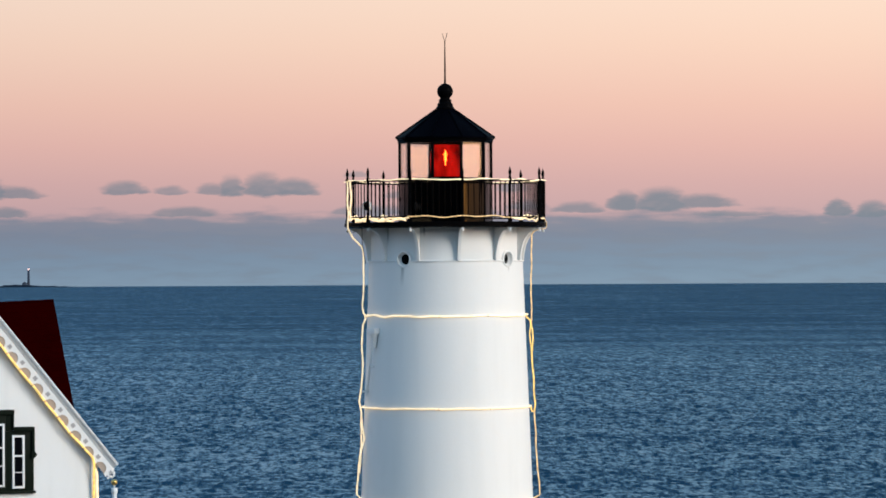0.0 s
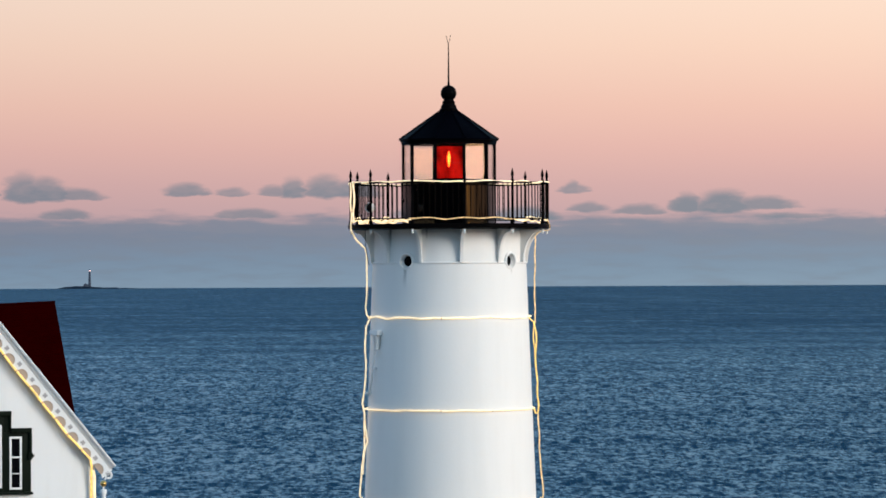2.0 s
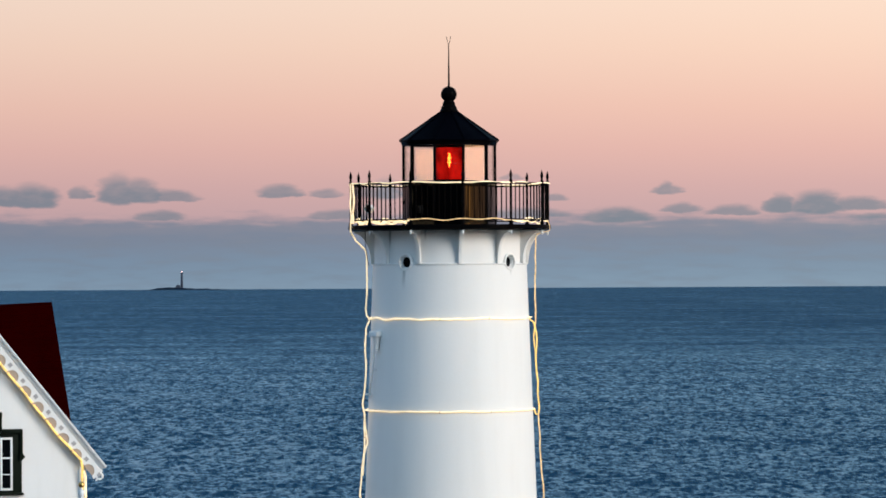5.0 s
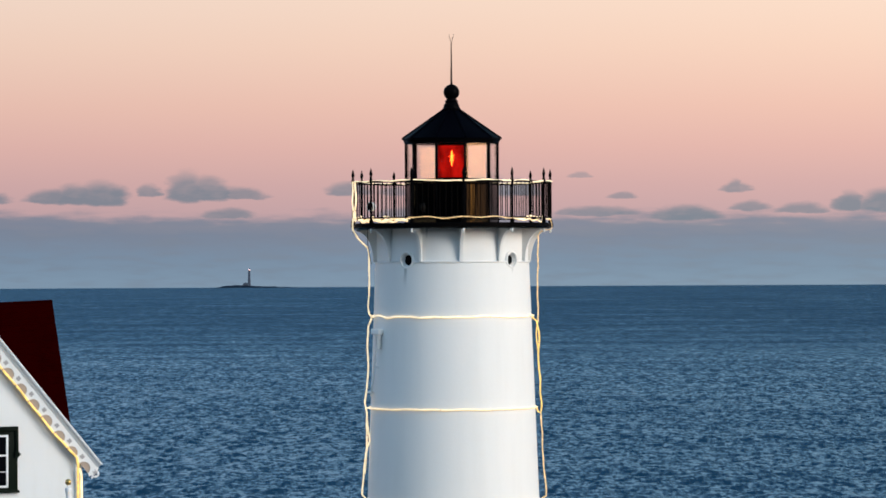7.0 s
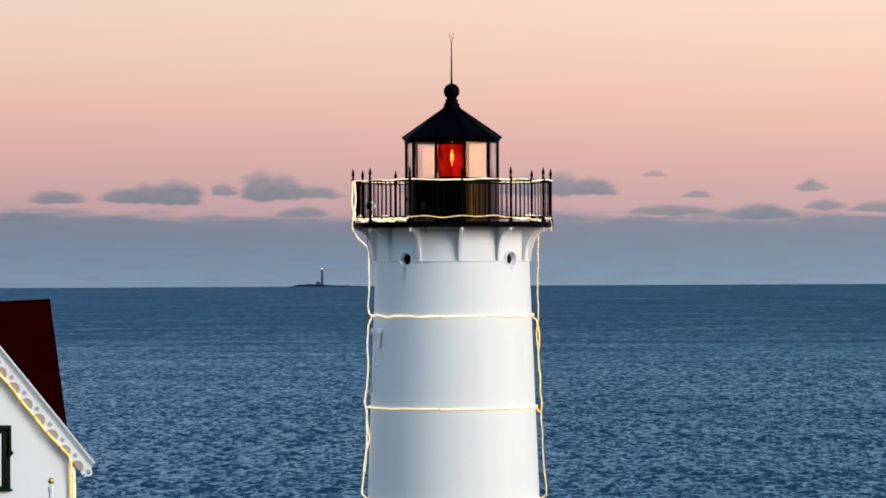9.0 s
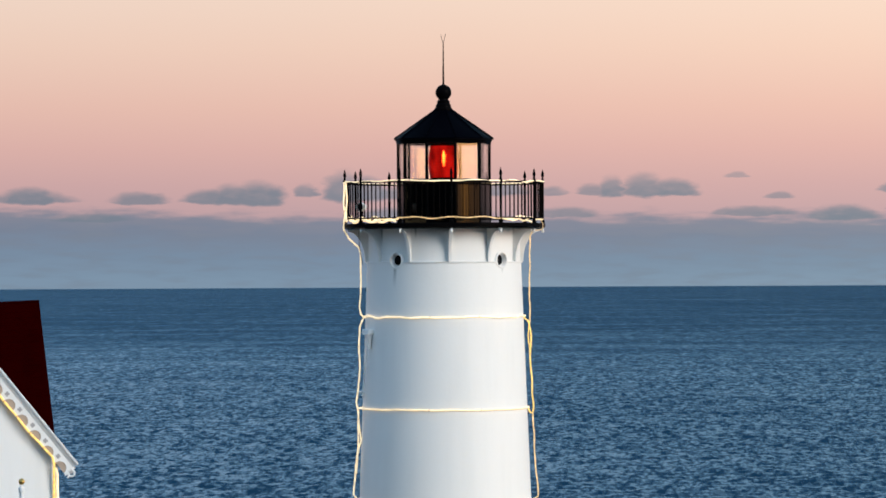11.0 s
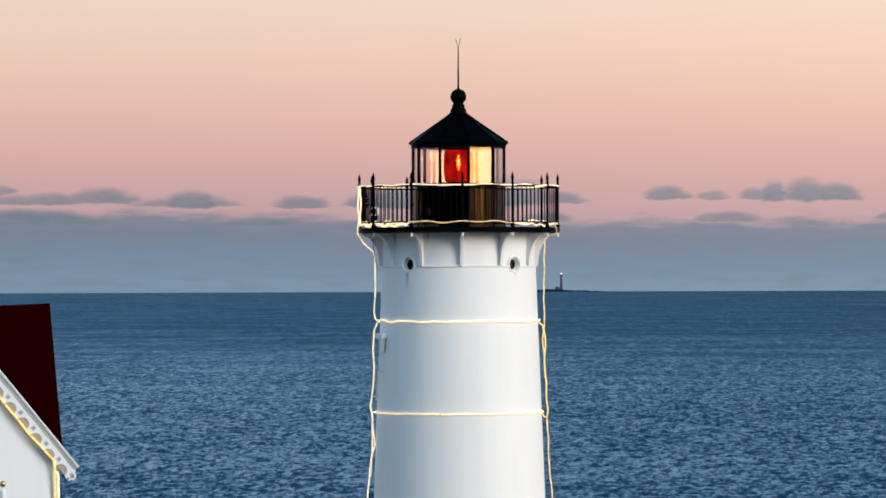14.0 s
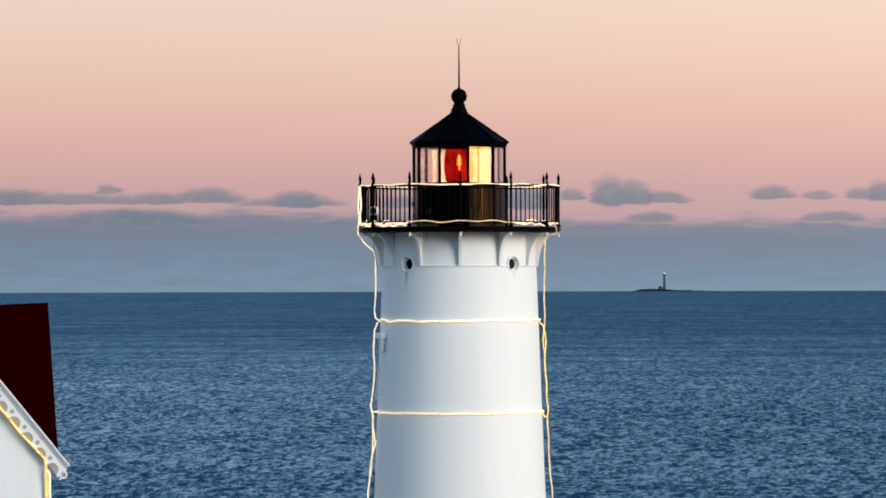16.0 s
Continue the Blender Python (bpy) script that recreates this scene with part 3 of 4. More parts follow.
BRACKET, POST, FINIAL = bracket_mesh(), post_mesh(), finial_mesh()
BALUSTER = mesh_of("baluster", lathe([(0, 0.1), (0.0135, 0.1), (0.0135, 0.95), (0, 0.95)], 6), BLACK)
DROP = mesh_of("deck_drop", lathe([(0, -0.1), (0.02, -0.095), (0.032, -0.06), (0.022, -0.035), (0.03, 0.0), (0, 0)], 10), WHITE)
for k in range(12):
    a = POST0 + 30 * k
    part("bracket", BRACKET, None, tower, m=at_angle(a))
    post = part("post", POST, None, tower, m=Matrix.Translation(polar(R_POST, a, DECK_TOP)))
    part("finial", FINIAL, None, post, m=Matrix.Translation((0, 0, 1.02)))
    part("deck_drop", DROP, None, tower, "small white pendant knob", m=Matrix.Translation(polar(R_POST, a, DECK_LOW)))
    for j in range(1, 9):
        part("baluster", BALUSTER, None, tower, m=Matrix.Translation(polar(R_POST, a + 30 * j / 9, DECK_TOP)))
for z, r in ((9.205, 0.016), (10.035, 0.022)):
    part("handrail" if z > 9.5 else "bottom_rail", tube([polar(R_POST, 5 * i, z) for i in range(72)], r, 8, True), BLACK, tower)

# lantern parapet, ten flat iron panels
R_L = 1.085


def decagon_panel(r, z0, z1, thick, bevel=0.0):
    h = r * math.sin(radians(18)) - 0.004
    d = r * math.cos(radians(18))
    return box(-h, h, -d, -d + thick, z0, z1, bevel)


def bowed_panel(r, z0, z1, thick, bow, n=14):
    """An iron sheet that bellies out a little between its ribs."""
    bm = bmesh.new()
    h = r * math.sin(radians(18)) - 0.004
    d = r * math.cos(radians(18))
    cols = []
    for i in range(n + 1):
        u = 2 * i / n - 1
        out = bow * (1 - u * u)
        cols.append([bm.verts.new((h * u, y, z)) for y, z in ((-d - out, z0), (-d - out, z1), (-d - out + thick, z1), (-d - out + thick, z0))])
    for a, b in zip(cols, cols[1:]):
        for k in range(4):
            bm.faces.new((a[k], a[(k + 1) % 4], b[(k + 1) % 4], b[k]))
    bm.faces.new(cols[0])
    bm.faces.new(cols[-1])
    return bm


PANEL = mesh_of("parapet_panel", bowed_panel(R_L, DECK_TOP - 0.01, 10.06, 0.03, 0.018), ENAMEL)
PANE_ME = mesh_of("pane", decagon_panel(R_L - 0.03, 10.12, 10.94, 0.008), PANE)
MULLION = mesh_of("mullion", box(-0.03, 0.03, -R_L - 0.012, -R_L + 0.05, 10.06, 11.0, 0.008), BLACK)
PANEL_RIB = mesh_of("parapet_rib", box(-0.02, 0.02, -R_L - 0.01, -R_L + 0.03, DECK_TOP, 10.06, 0.006), BLACK)
for k in range(10):
    a = LANTERN0 + 36 * k
    part("parapet_panel", PANEL, None, tower, "glossy black iron parapet panel", m=at_angle(a + 18))
    part("parapet_rib", PANEL_RIB, None, tower, m=at_angle(a))
    part("mullion", MULLION, None, tower, m=at_angle(a))
    pane = part("pane", PANE_ME, None, tower, "clear lantern window pane", m=at_angle(a + 18))
    pane.visible_shadow = False


def ring10(profile):
    bm = lathe(profile, 10, closed=True)
    bmesh.ops.rotate(bm, verts=bm.verts, cent=(0, 0, 0), matrix=Matrix.Rotation(radians(LANTERN0), 3, "Z"))
    return bm


part("lantern_sill", ring10([(R_L - 0.06, 10.03), (R_L + 0.035, 10.04), (R_L + 0.035, 10.08), (R_L + 0.01, 10.12), (R_L - 0.06, 10.12)]), BLACK, tower)
part("lantern_cornice", ring10([(R_L - 0.07, 10.94), (R_L + 0.015, 10.94), (R_L + 0.03, 11.0), (R_L + 0.05, 11.04), (R_L - 0.07, 11.06)]), BLACK, tower)
part("lantern_floor", lathe([(0, 10.0), (1.0, 10.0), (1.0, 10.03), (0, 10.03)], 40), BLACK, tower)
bm = lathe([(0.0, 11.03), (1.1, 11.03), (1.165, 11.04), (1.165, 11.065), (0.19, 11.74), (0.0, 11.74)], 10)
bmesh.ops.rotate(bm, verts=bm.verts, cent=(0, 0, 0), matrix=Matrix.Rotation(radians(LANTERN0), 3, "Z"))
roof = part("roof", bm, ROOF_BLACK, tower, "black ten-sided pyramid lantern roof")
SEAM = mesh_of("roof_seam", tube([(0, -1.16, 11.075), (0, -0.19, 11.75)], 0.014, 6), ROOF_BLACK)
for k in range(10):
    part("roof_seam", SEAM, None, roof, m=at_angle(LANTERN0 + 36 * k))
part("ventilator_neck", lathe([(0, 11.69), (0.205, 11.7), (0.212, 11.72), (0.212, 11.77), (0.188, 11.79), (0.182, 11.82), (0.182, 11.85), (0.15, 11.88), (0.145, 11.9), (0.15, 11.925), (0.15, 11.945), (0.12, 11.97), (0.108, 12.03), (0, 12.05)], 24), BLACK, tower)
part("ventilator_ball", lathe([(0.186 * math.sin(math.pi * i / 16), 12.145 - 0.186 * math.cos(math.pi * i / 16)) for i in range(17)], 28), BLACK, tower)
rod = part("lightning_rod", lathe([(0, 12.3), (0.03, 12.31), (0.022, 12.4), (0.016, 12.9), (0.011, 13.3), (0, 13.31)], 8), BLACK, tower)
for s, h in ((-1, 13.49), (1, 13.51)):
    part("prong", tube([(0, 0, 13.28), (s * 0.026, 0, 13.38), (s * 0.054, 0, h)], 0.006, 6), BLACK, rod)

# portholes
def porthole(angle):
    hole = part("porthole", lathe([(0.12, -0.2), (0.12, -0.098), (0.133, -0.095), (0.136, -0.062), (0.149, -0.059), (0.152, -0.02), (0.16, -0.016), (0.164, -0.004), (0.17, 0.0), (0.184, -0.003), (0.198, -0.01), (0.204, -0.024), (0.206, -0.09)], 40), WHITE, tower, "round porthole sunk in stepped white rings",
                m=pose(*polar(1.808, angle, 8.235), 90, 0, angle))
    part("dark_glass", lathe([(0, -0.112), (0.121, -0.112), (0.121, -0.19)], 24), DARK_GLASS, hole)


for a in PORTHOLES:
    porthole(a)

# vent pipe down the shaded flank
vent = part("vent_pipe", tube([polar(1.95, -64, 6.5), polar(1.955, -66, 6.0), polar(1.965, -70, 5.5), polar(1.965, -75, 5.1)], 0.022, 8), WHITE, tower, "thin white pipe on stand-off clamps")
part("vent_cap", box(-0.27, 0.12, -1.99, -1.82, 6.52, 6.65, 0.025), WHITE, vent, m=at_angle(-63.5))
part("vent_cone", lathe([(0, 6.2), (0.055, 6.2), (0.085, 6.5), (0.11, 6.53), (0, 6.53)], 14), WHITE, vent, m=Matrix.Translation(polar(1.93, -63.5, 0)))
part("clamp", box(-0.035, 0.035, -2.05, -1.86, 5.16, 5.21, 0.01), WHITE, vent, m=at_angle(-75.0))
part("clamp", box(-0.03, 0.03, -2.0, -1.84, 5.75, 5.79, 0.008), WHITE, vent, m=at_angle(-67.0))

part("conductor_cable", tube([polar(2.0, -80, 8.97), polar(1.99, -80.5, 8.6), polar(1.94, -81, 8.3), polar(1.9, -82, 8.15)], 0.008, 6), BLACK, tower, "thin dark cable")

# knobs and box on the parapet
for a in (-88, 92):
    part("vent_knob", lathe([(0, 0), (0.045, 0), (0.05, 0.03), (0.03, 0.05), (0, 0.05)], 14), BLACK, tower, m=pose(*polar(1.05, a, 9.64), 90, 0, a))

# ---- beacon in the lantern ----
lens = thing("beacon_lens", "lit red barrel lens glowing in the lantern", "lamp", Matrix.Translation((0, 0, 10.03)))
part("pedestal", lathe([(0, 0), (0.3, 0), (0.3, 0.03), (0.22, 0.06), (0.22, 0.1), (0.3, 0.13), (0, 0.13)], 32), BLACK, lens)
prof = []
for i in range(12):
    z = 0.13 + i * 0.062
    r = 0.31 + 0.035 * math.sin(math.pi * (i + 0.5) / 12)
    prof += [(r, z), (r + 0.02, z + 0.03), (r, z + 0.06)]
part("drum", lathe(prof, 40), LENS, lens, "red ribbed glass drum").visible_shadow = False
part("top_cap", lathe([(0, 0.87), (0.29, 0.87), (0.26, 0.9), (0.1, 0.93), (0, 0.93)], 32), BLACK, lens)
bm = bmesh.new()
for z, r, h in ((0.42, 0.014, 0.018), (0.475, 0.022, 0.023), (0.53, 0.05, 0.021), (0.58, 0.03, 0.028), (0.63, 0.055, 0.02), (0.68, 0.028, 0.023), (0.73, 0.018, 0.022)):
    lathe([(r * math.sin(math.pi * i / 6), z - h * math.cos(math.pi * i / 6)) for i in range(7)], 10, bm)
part("lamp_filament", bm, RED_BULB, lens, "bright yellow lamp images")


# ---- rope lights on the tower ----
def wavy(points, amp, step=0.07, seed=0.0):
    """Resample a polyline and let it wander."""
    out = []
    for a, b in zip(points, points[1:]):
        a, b = Vector(a), Vector(b)
        n = max(1, int((b - a).length / step))
        out += [a.lerp(b, i / n) for i in range(n)]
    out.append(Vector(points[-1]))
    return [q + amp * noise.noise_vector(q * 2.3 + Vector((seed, 0, 0))) for q in out]


JOINT = mesh_of("joint", lathe([(0.9, -1), (1, -1), (1, 1), (0.9, 1)], 10, closed=True), TAN)


def rope(points, r, mat, label, amp=0.03, closed=False, seed=0.0):
    pts = wavy(list(points) + ([points[0]] if closed else []), amp, seed=seed)
    if closed:
        pts = pts[:-1]
    ob = part("rope_light", tube(pts, r, 7, closed), mat)
    for i in range(9, len(pts) - 1, 27):
        turn = (pts[i + 1] - pts[i]).to_track_quat("Z", "Y").to_matrix().to_4x4()
        part("joint", JOINT, None, ob, m=Matrix.Translation(pts[i]) @ turn @ Matrix.Diagonal((r + 0.003, r + 0.003, 0.008, 1)))
    return tagged(ob, label, "string light", "rope lights on the lighthouse")


def ring(r, z, step=6):
    return [polar(r, a, z) for a in range(0, 360, step)]


rope(ring(R_POST + 0.01, 10.052), 0.018, ROPE, "glowing warm white rope light along the handrail", 0.035, True)
rope([polar(R_POST + 0.02, a, 9.205 + 0.016 * math.sin(a * 0.33)) for a in range(-26, 40, 3)], 0.012, ROPE_DIM, "thin amber rope light along the gallery deck", 0.03, seed=5.0)
rope([polar(R_POST - 0.04, a, 9.17 + 0.05 * math.sin(a * 0.31)) for a in range(-95, -23, 4)], 0.026, ROPE_BRIGHT, "bright rope light bundled on the gallery deck", 0.06, seed=31.0)
rope([polar(R_POST - 0.22, a, 9.13 + 0.03 * math.sin(a * 0.5)) for a in range(-88, -32, 4)], 0.026, ROPE_BRIGHT, "bright rope light bundled on the gallery deck", 0.05, seed=37.0)
rope([polar(R_POST - 0.12, a, 9.2 + 0.03 * math.sin(a * 0.4)) for a in range(-84, -22, 4)], 0.015, ROPE_BRIGHT, "bright rope light bundled on the gallery deck", 0.07, seed=59.0)
rope([polar(R_POST - 0.14, a, 9.15 + 0.03 * math.sin(a * 0.6)) for a in range(44, 90, 4)], 0.016, ROPE_BRIGHT, "bright rope light bundled on the gallery deck", 0.05, seed=61.0)
rope([polar(R_POST - 0.03, a, 9.2 + 0.02 * math.sin(a * 0.4)) for a in range(32, 98, 4)], 0.022, ROPE_BRIGHT, "bright rope light along the gallery deck", 0.04, seed=41.0)
rope([polar(R_POST + 0.02, 74, 9.2), polar(2.38, 75, 9.08), polar(2.375, 76, 8.97), polar(2.33, 77, 8.94), polar(2.16, 80, 8.92), polar(2.05, 84, 8.87), polar(2.0, 88, 8.79)], 0.009, ROPE_DIM, "amber rope light over the deck edge", 0.01, seed=43.0)
rope(ring(shell_radius(6.9) + 0.035, 6.935), 0.018, ROPE, "glowing rope light ringing the white tower", 0.05, True, 9.0)
rope(ring(shell_radius(4.74) + 0.035, 4.812), 0.018, ROPE_MID, "glowing rope light ringing the white tower", 0.015, True, 13.0)
rope(ring(shell_radius(2.66) + 0.035, 2.66), 0.026, ROPE, "glowing rope light ringing the white tower", 0.03, True, 17.0)
rope([polar(2.35, -80, 10.05), polar(2.36, -78, 9.6), polar(2.35, -77, 9.3), polar(2.385, -75, 9.08), polar(2.385, -75, 8.96), polar(2.24, -78, 8.74), polar(2.0, -82, 8.53), polar(1.965, -82, 8.4), polar(1.96, -82, 8.0), polar(1.955, -82, 7.45), polar(1.99, -82, 7.15), polar(1.96, -82, 6.98), polar(1.87, -82, 6.9)], 0.017, ROPE, "glowing rope light hanging from the gallery", 0.02)
rope([polar(2.345, -74, 10.05), polar(2.345, -72.5, 9.75), polar(2.345, -75, 9.4), polar(2.345, -73, 9.12)], 0.021, ROPE, "glowing rope light hanging on the railing", 0.03, seed=47.0)
rope([polar(1.89, -81, 6.9), polar(1.97, -81, 6.7), polar(1.99, -81, 6.1), polar(2.0, -81, 5.5), polar(2.06, -81, 4.95), polar(2.02, -81, 4.7), polar(2.04, -81, 4.4), polar(2.02, -81, 3.9), polar(2.1, -81, 3.3), polar(2.14, -81, 2.8), polar(2.02, -81, 2.66)], 0.018, ROPE, "glowing rope light hanging down the tower", 0.04, seed=3.0)
rope([polar(1.955, -66, 4.81), polar(1.99, -74, 4.81), polar(2.06, -80, 4.83), polar(2.04, -80, 4.7), polar(1.99, -80, 4.2), polar(1.97, -80, 4.05), polar(2.05, -80, 3.75), polar(2.08, -80, 3.3)], 0.014, ROPE, "glowing rope light looped down the tower", 0.02, seed=53.0)
rope([polar(2.0, 88, 8.8), polar(1.98, 88, 7.5), polar(2.0, 88, 6.8)], 0.016, ROPE_DIM, "thin amber rope light hanging from the gallery", 0.025)
rope([polar(1.86, 88, 6.92), polar(1.97, 88, 6.82), polar(2.0, 88, 6.6), polar(2.01, 88, 5.6), polar(2.07, 88, 4.86), polar(2.05, 88, 4.7), polar(1.99, 87, 4.7), polar(1.965, 82, 4.8)], 0.018, ROPE_GOLD, "golden rope light hanging down the tower", 0.035)
rope([polar(1.97, 89, 6.8), polar(1.95, 89, 6.5), polar(1.99, 89, 6.0)], 0.014, ROPE_GOLD, "golden rope light doubled down the tower", 0.02, seed=7.0)
rope([polar(2.05, 88, 4.72), polar(2.09, 88, 3.6), polar(2.16, 88, 2.75), polar(2.02, 88, 2.66)], 0.016, ROPE_DIM, "thin amber rope light hanging down the tower", 0.03)

# ---- floodlight on the gallery ----
flood = thing("floodlight", "small white floodlight with dark lens on the gallery", "floodlight", pose(*polar(2.12, -61, DECK_TOP), 0, 0, -40))
part("stand", lathe([(0, 0), (0.06, 0), (0.06, 0.015), (0.02, 0.03), (0.02, 0.3), (0, 0.3)], 12), BLACK, flood)
head = part("housing", lathe([(0, -0.09), (0.06, -0.085), (0.1, -0.02), (0.11, 0.08), (0.1, 0.085), (0.095, 0.05)], 20), WHITE, flood, m=pose(0, 0, 0.38, 90, 0, 0))
part("lens", lathe([(0, 0.055), (0.094, 0.05), (0.094, 0.03)], 20), DARK_GLASS, head)

# ---- keeper's house ----
HOUSE_TURN = 16.0
house = thing("keepers_house", "white clapboard house with dark red gabled roof and gingerbread trim", "house", pose(-8.05, -8.97, 0, 0, 0, HOUSE_TURN))
PITCH = 1.235
TIP_X, TIP_Z, APEX_X = 0.51, 3.99, -2.30
APEX_Z = TIP_Z + PITCH * (TIP_X - APEX_X)
WALL_X = 0.07  # wall corner; the wing is even about APEX_X
LEFT_X = 2 * APEX_X - WALL_X


def roof_z(x):
    return APEX_Z - PITCH * abs(x - APEX_X)


# wing walls
low = 0.30  # wall top under the rafters
eave = roof_z(WALL_X) - low
part("wing_wall", plate([(LEFT_X, 0), (WALL_X, 0), (WALL_X, eave), (APEX_X, APEX_Z - low), (LEFT_X, eave)], 0.0, 3.2), TRIM, house)
# clapboards on the gable
BOARD = 0.098
k = 0
while k * BOARD < APEX_Z - low - 0.1:
    z0, z1 = k * BOARD, (k + 1) * BOARD
    h0, h1 = (min(WALL_X - APEX_X, (APEX_Z - low - z) / PITCH) for z in (z0, z1))
    if h1 < 0.1:
        break
    bm = bmesh.new()
    vs = [bm.verts.new(q) for q in ((APEX_X - h0, -0.012, z0), (APEX_X + h0, -0.012, z0), (APEX_X + h1, -0.006, z1 + 0.004), (APEX_X - h1, -0.006, z1 + 0.004), (APEX_X - h0, -0.002, z0), (APEX_X + h0, -0.002, z0))]
    bm.faces.new(vs[:4])
    bm.faces.new((vs[0], vs[4], vs[5], vs[1]))
    part("clapboard", bm, TRIM, house)
    k += 1


def roof_slope(x_low, z_low, x_high, z_high, y0, y1, thick=0.07, course=0.16, skew=0.0):
    """A shingled slope in x, z that runs along y, in overlapping courses."""
    run = Vector((x_high - x_low, 0, z_high - z_low))
    n = max(2, int(run.length / course))
    nrm = Vector((-run.z, 0, run.x)).normalized()
    if nrm.z < 0:
        nrm = -nrm
    o = Vector((x_low, 0, z_low))
    out = [o - nrm * thick]
    for i in range(n):
        out += [o + run * (i / n) + nrm * 0.004, o + run * ((i + 1) / n)]
    out.append(o + run - nrm * thick)
    return plate([(q.x, q.z) for q in out], y0, y1)


for side in (1, -1):
    part("wing_roof", roof_slope(APEX_X + side * (TIP_X - APEX_X), TIP_Z, APEX_X, APEX_Z, -0.2, 5.0), SHINGLE, house, "dark red shingled roof slope")

# main block behind the wing: ridge across, 5.1 m back
RIDGE_Y, RIDGE_X = 5.28, 0.535
part("main_wall", plate([(-4.6, 0), (0.1, 0), (0.1, 3.6), (-4.6, 3.6)], RIDGE_Y - 2.1, RIDGE_Y + 2.1), TRIM, house)
part("gable_end", plate([(-2.1, 3.6), (2.1, 3.6), (0, 6.6)], -0.1, 0.1), TRIM, house, m=pose(0.0, RIDGE_Y, 0, 0, 0, 90))
m_main = Matrix(((0, 1, 0, 0), (1, 0, 0, RIDGE_Y), (0, 0, 1, 0), (0, 0, 0, 1)))
for side in (-1, 1):
    bm = roof_slope(side * 2.55, 7.385 - 2.55 * 1.33, 0, 7.385, -4.8, RIDGE_X)
    bmesh.ops.transform(bm, matrix=m_main, verts=bm.verts)
    # the old ridge dips a little towards the wing
    for v in bm.verts:
        if v.co.x < 0:
            v.co.z -= 0.22
    part("main_roof", bm, SHINGLE, house, "dark red shingled roof slope")

# rake: crown moulding, scalloped bargeboard, soffit
def rake_frame(side):
    """Local frame: x down the slope from the apex, y out of the gable, z up across the slope."""
    d = Vector((side * 1, 0, -PITCH)).normalized()
    up = Vector((side * PITCH, 0, 1)).normalized()
    o = Vector((APEX_X, 0, APEX_Z))
    return Matrix(((d.x, 0, up.x, o.x), (0, -1, 0, 0), (d.z, 0, up.z, o.z), (0, 0, 0, 1)))


RAKE_LEN = (TIP_X - APEX_X) * math.sqrt(1 + PITCH * PITCH)
SCALLOP = 0.427


def bargeboard():
    """A board whose lower edge is a row of half-round arches, with a small cross on each run of lobes."""
    n = int((RAKE_LEN + 0.067) / SCALLOP)
    start = RAKE_LEN - 0.146 - (n - 1) * SCALLOP
    top, bot, rad = -0.12, -0.385, 0.138
    out = [(start - SCALLOP / 2, top), (start + (n - 0.5) * SCALLOP, top), (start + (n - 0.5) * SCALLOP, bot)]
    for i in reversed(range(n)):
        c = start + i * SCALLOP
        out += [(c + rad * math.cos(math.pi * j / 10), bot + 0.02 + rad * math.sin(math.pi * j / 10)) for j in range(11)]
    out.append((start - SCALLOP / 2, bot))
    return plate(out, 0.13, 0.16)


# Grey discs laid on the board; their colour paints the shade of pierced holes.
def cross_mesh():
    bm = bmesh.new()
    for a in (0, 1, 2, 3):
        q = math.pi / 4 + math.pi / 2 * a
        made = bmesh.ops.create_cone(bm, cap_ends=True, segments=10, radius1=0.024, radius2=0.024, depth=0.006,
                                     matrix=Matrix.Translation((0.031 * math.cos(q), 0, 0.031 * math.sin(q))) @ Matrix.Rotation(math.pi / 2, 4, "X"))
    bmesh.ops.create_cone(bm, cap_ends=True, segments=8, radius1=0.018, radius2=0.018, depth=0.005, matrix=Matrix.Rotation(math.pi / 2, 4, "X"))
    return mesh_of("piercing_shade", bm, SHADED)


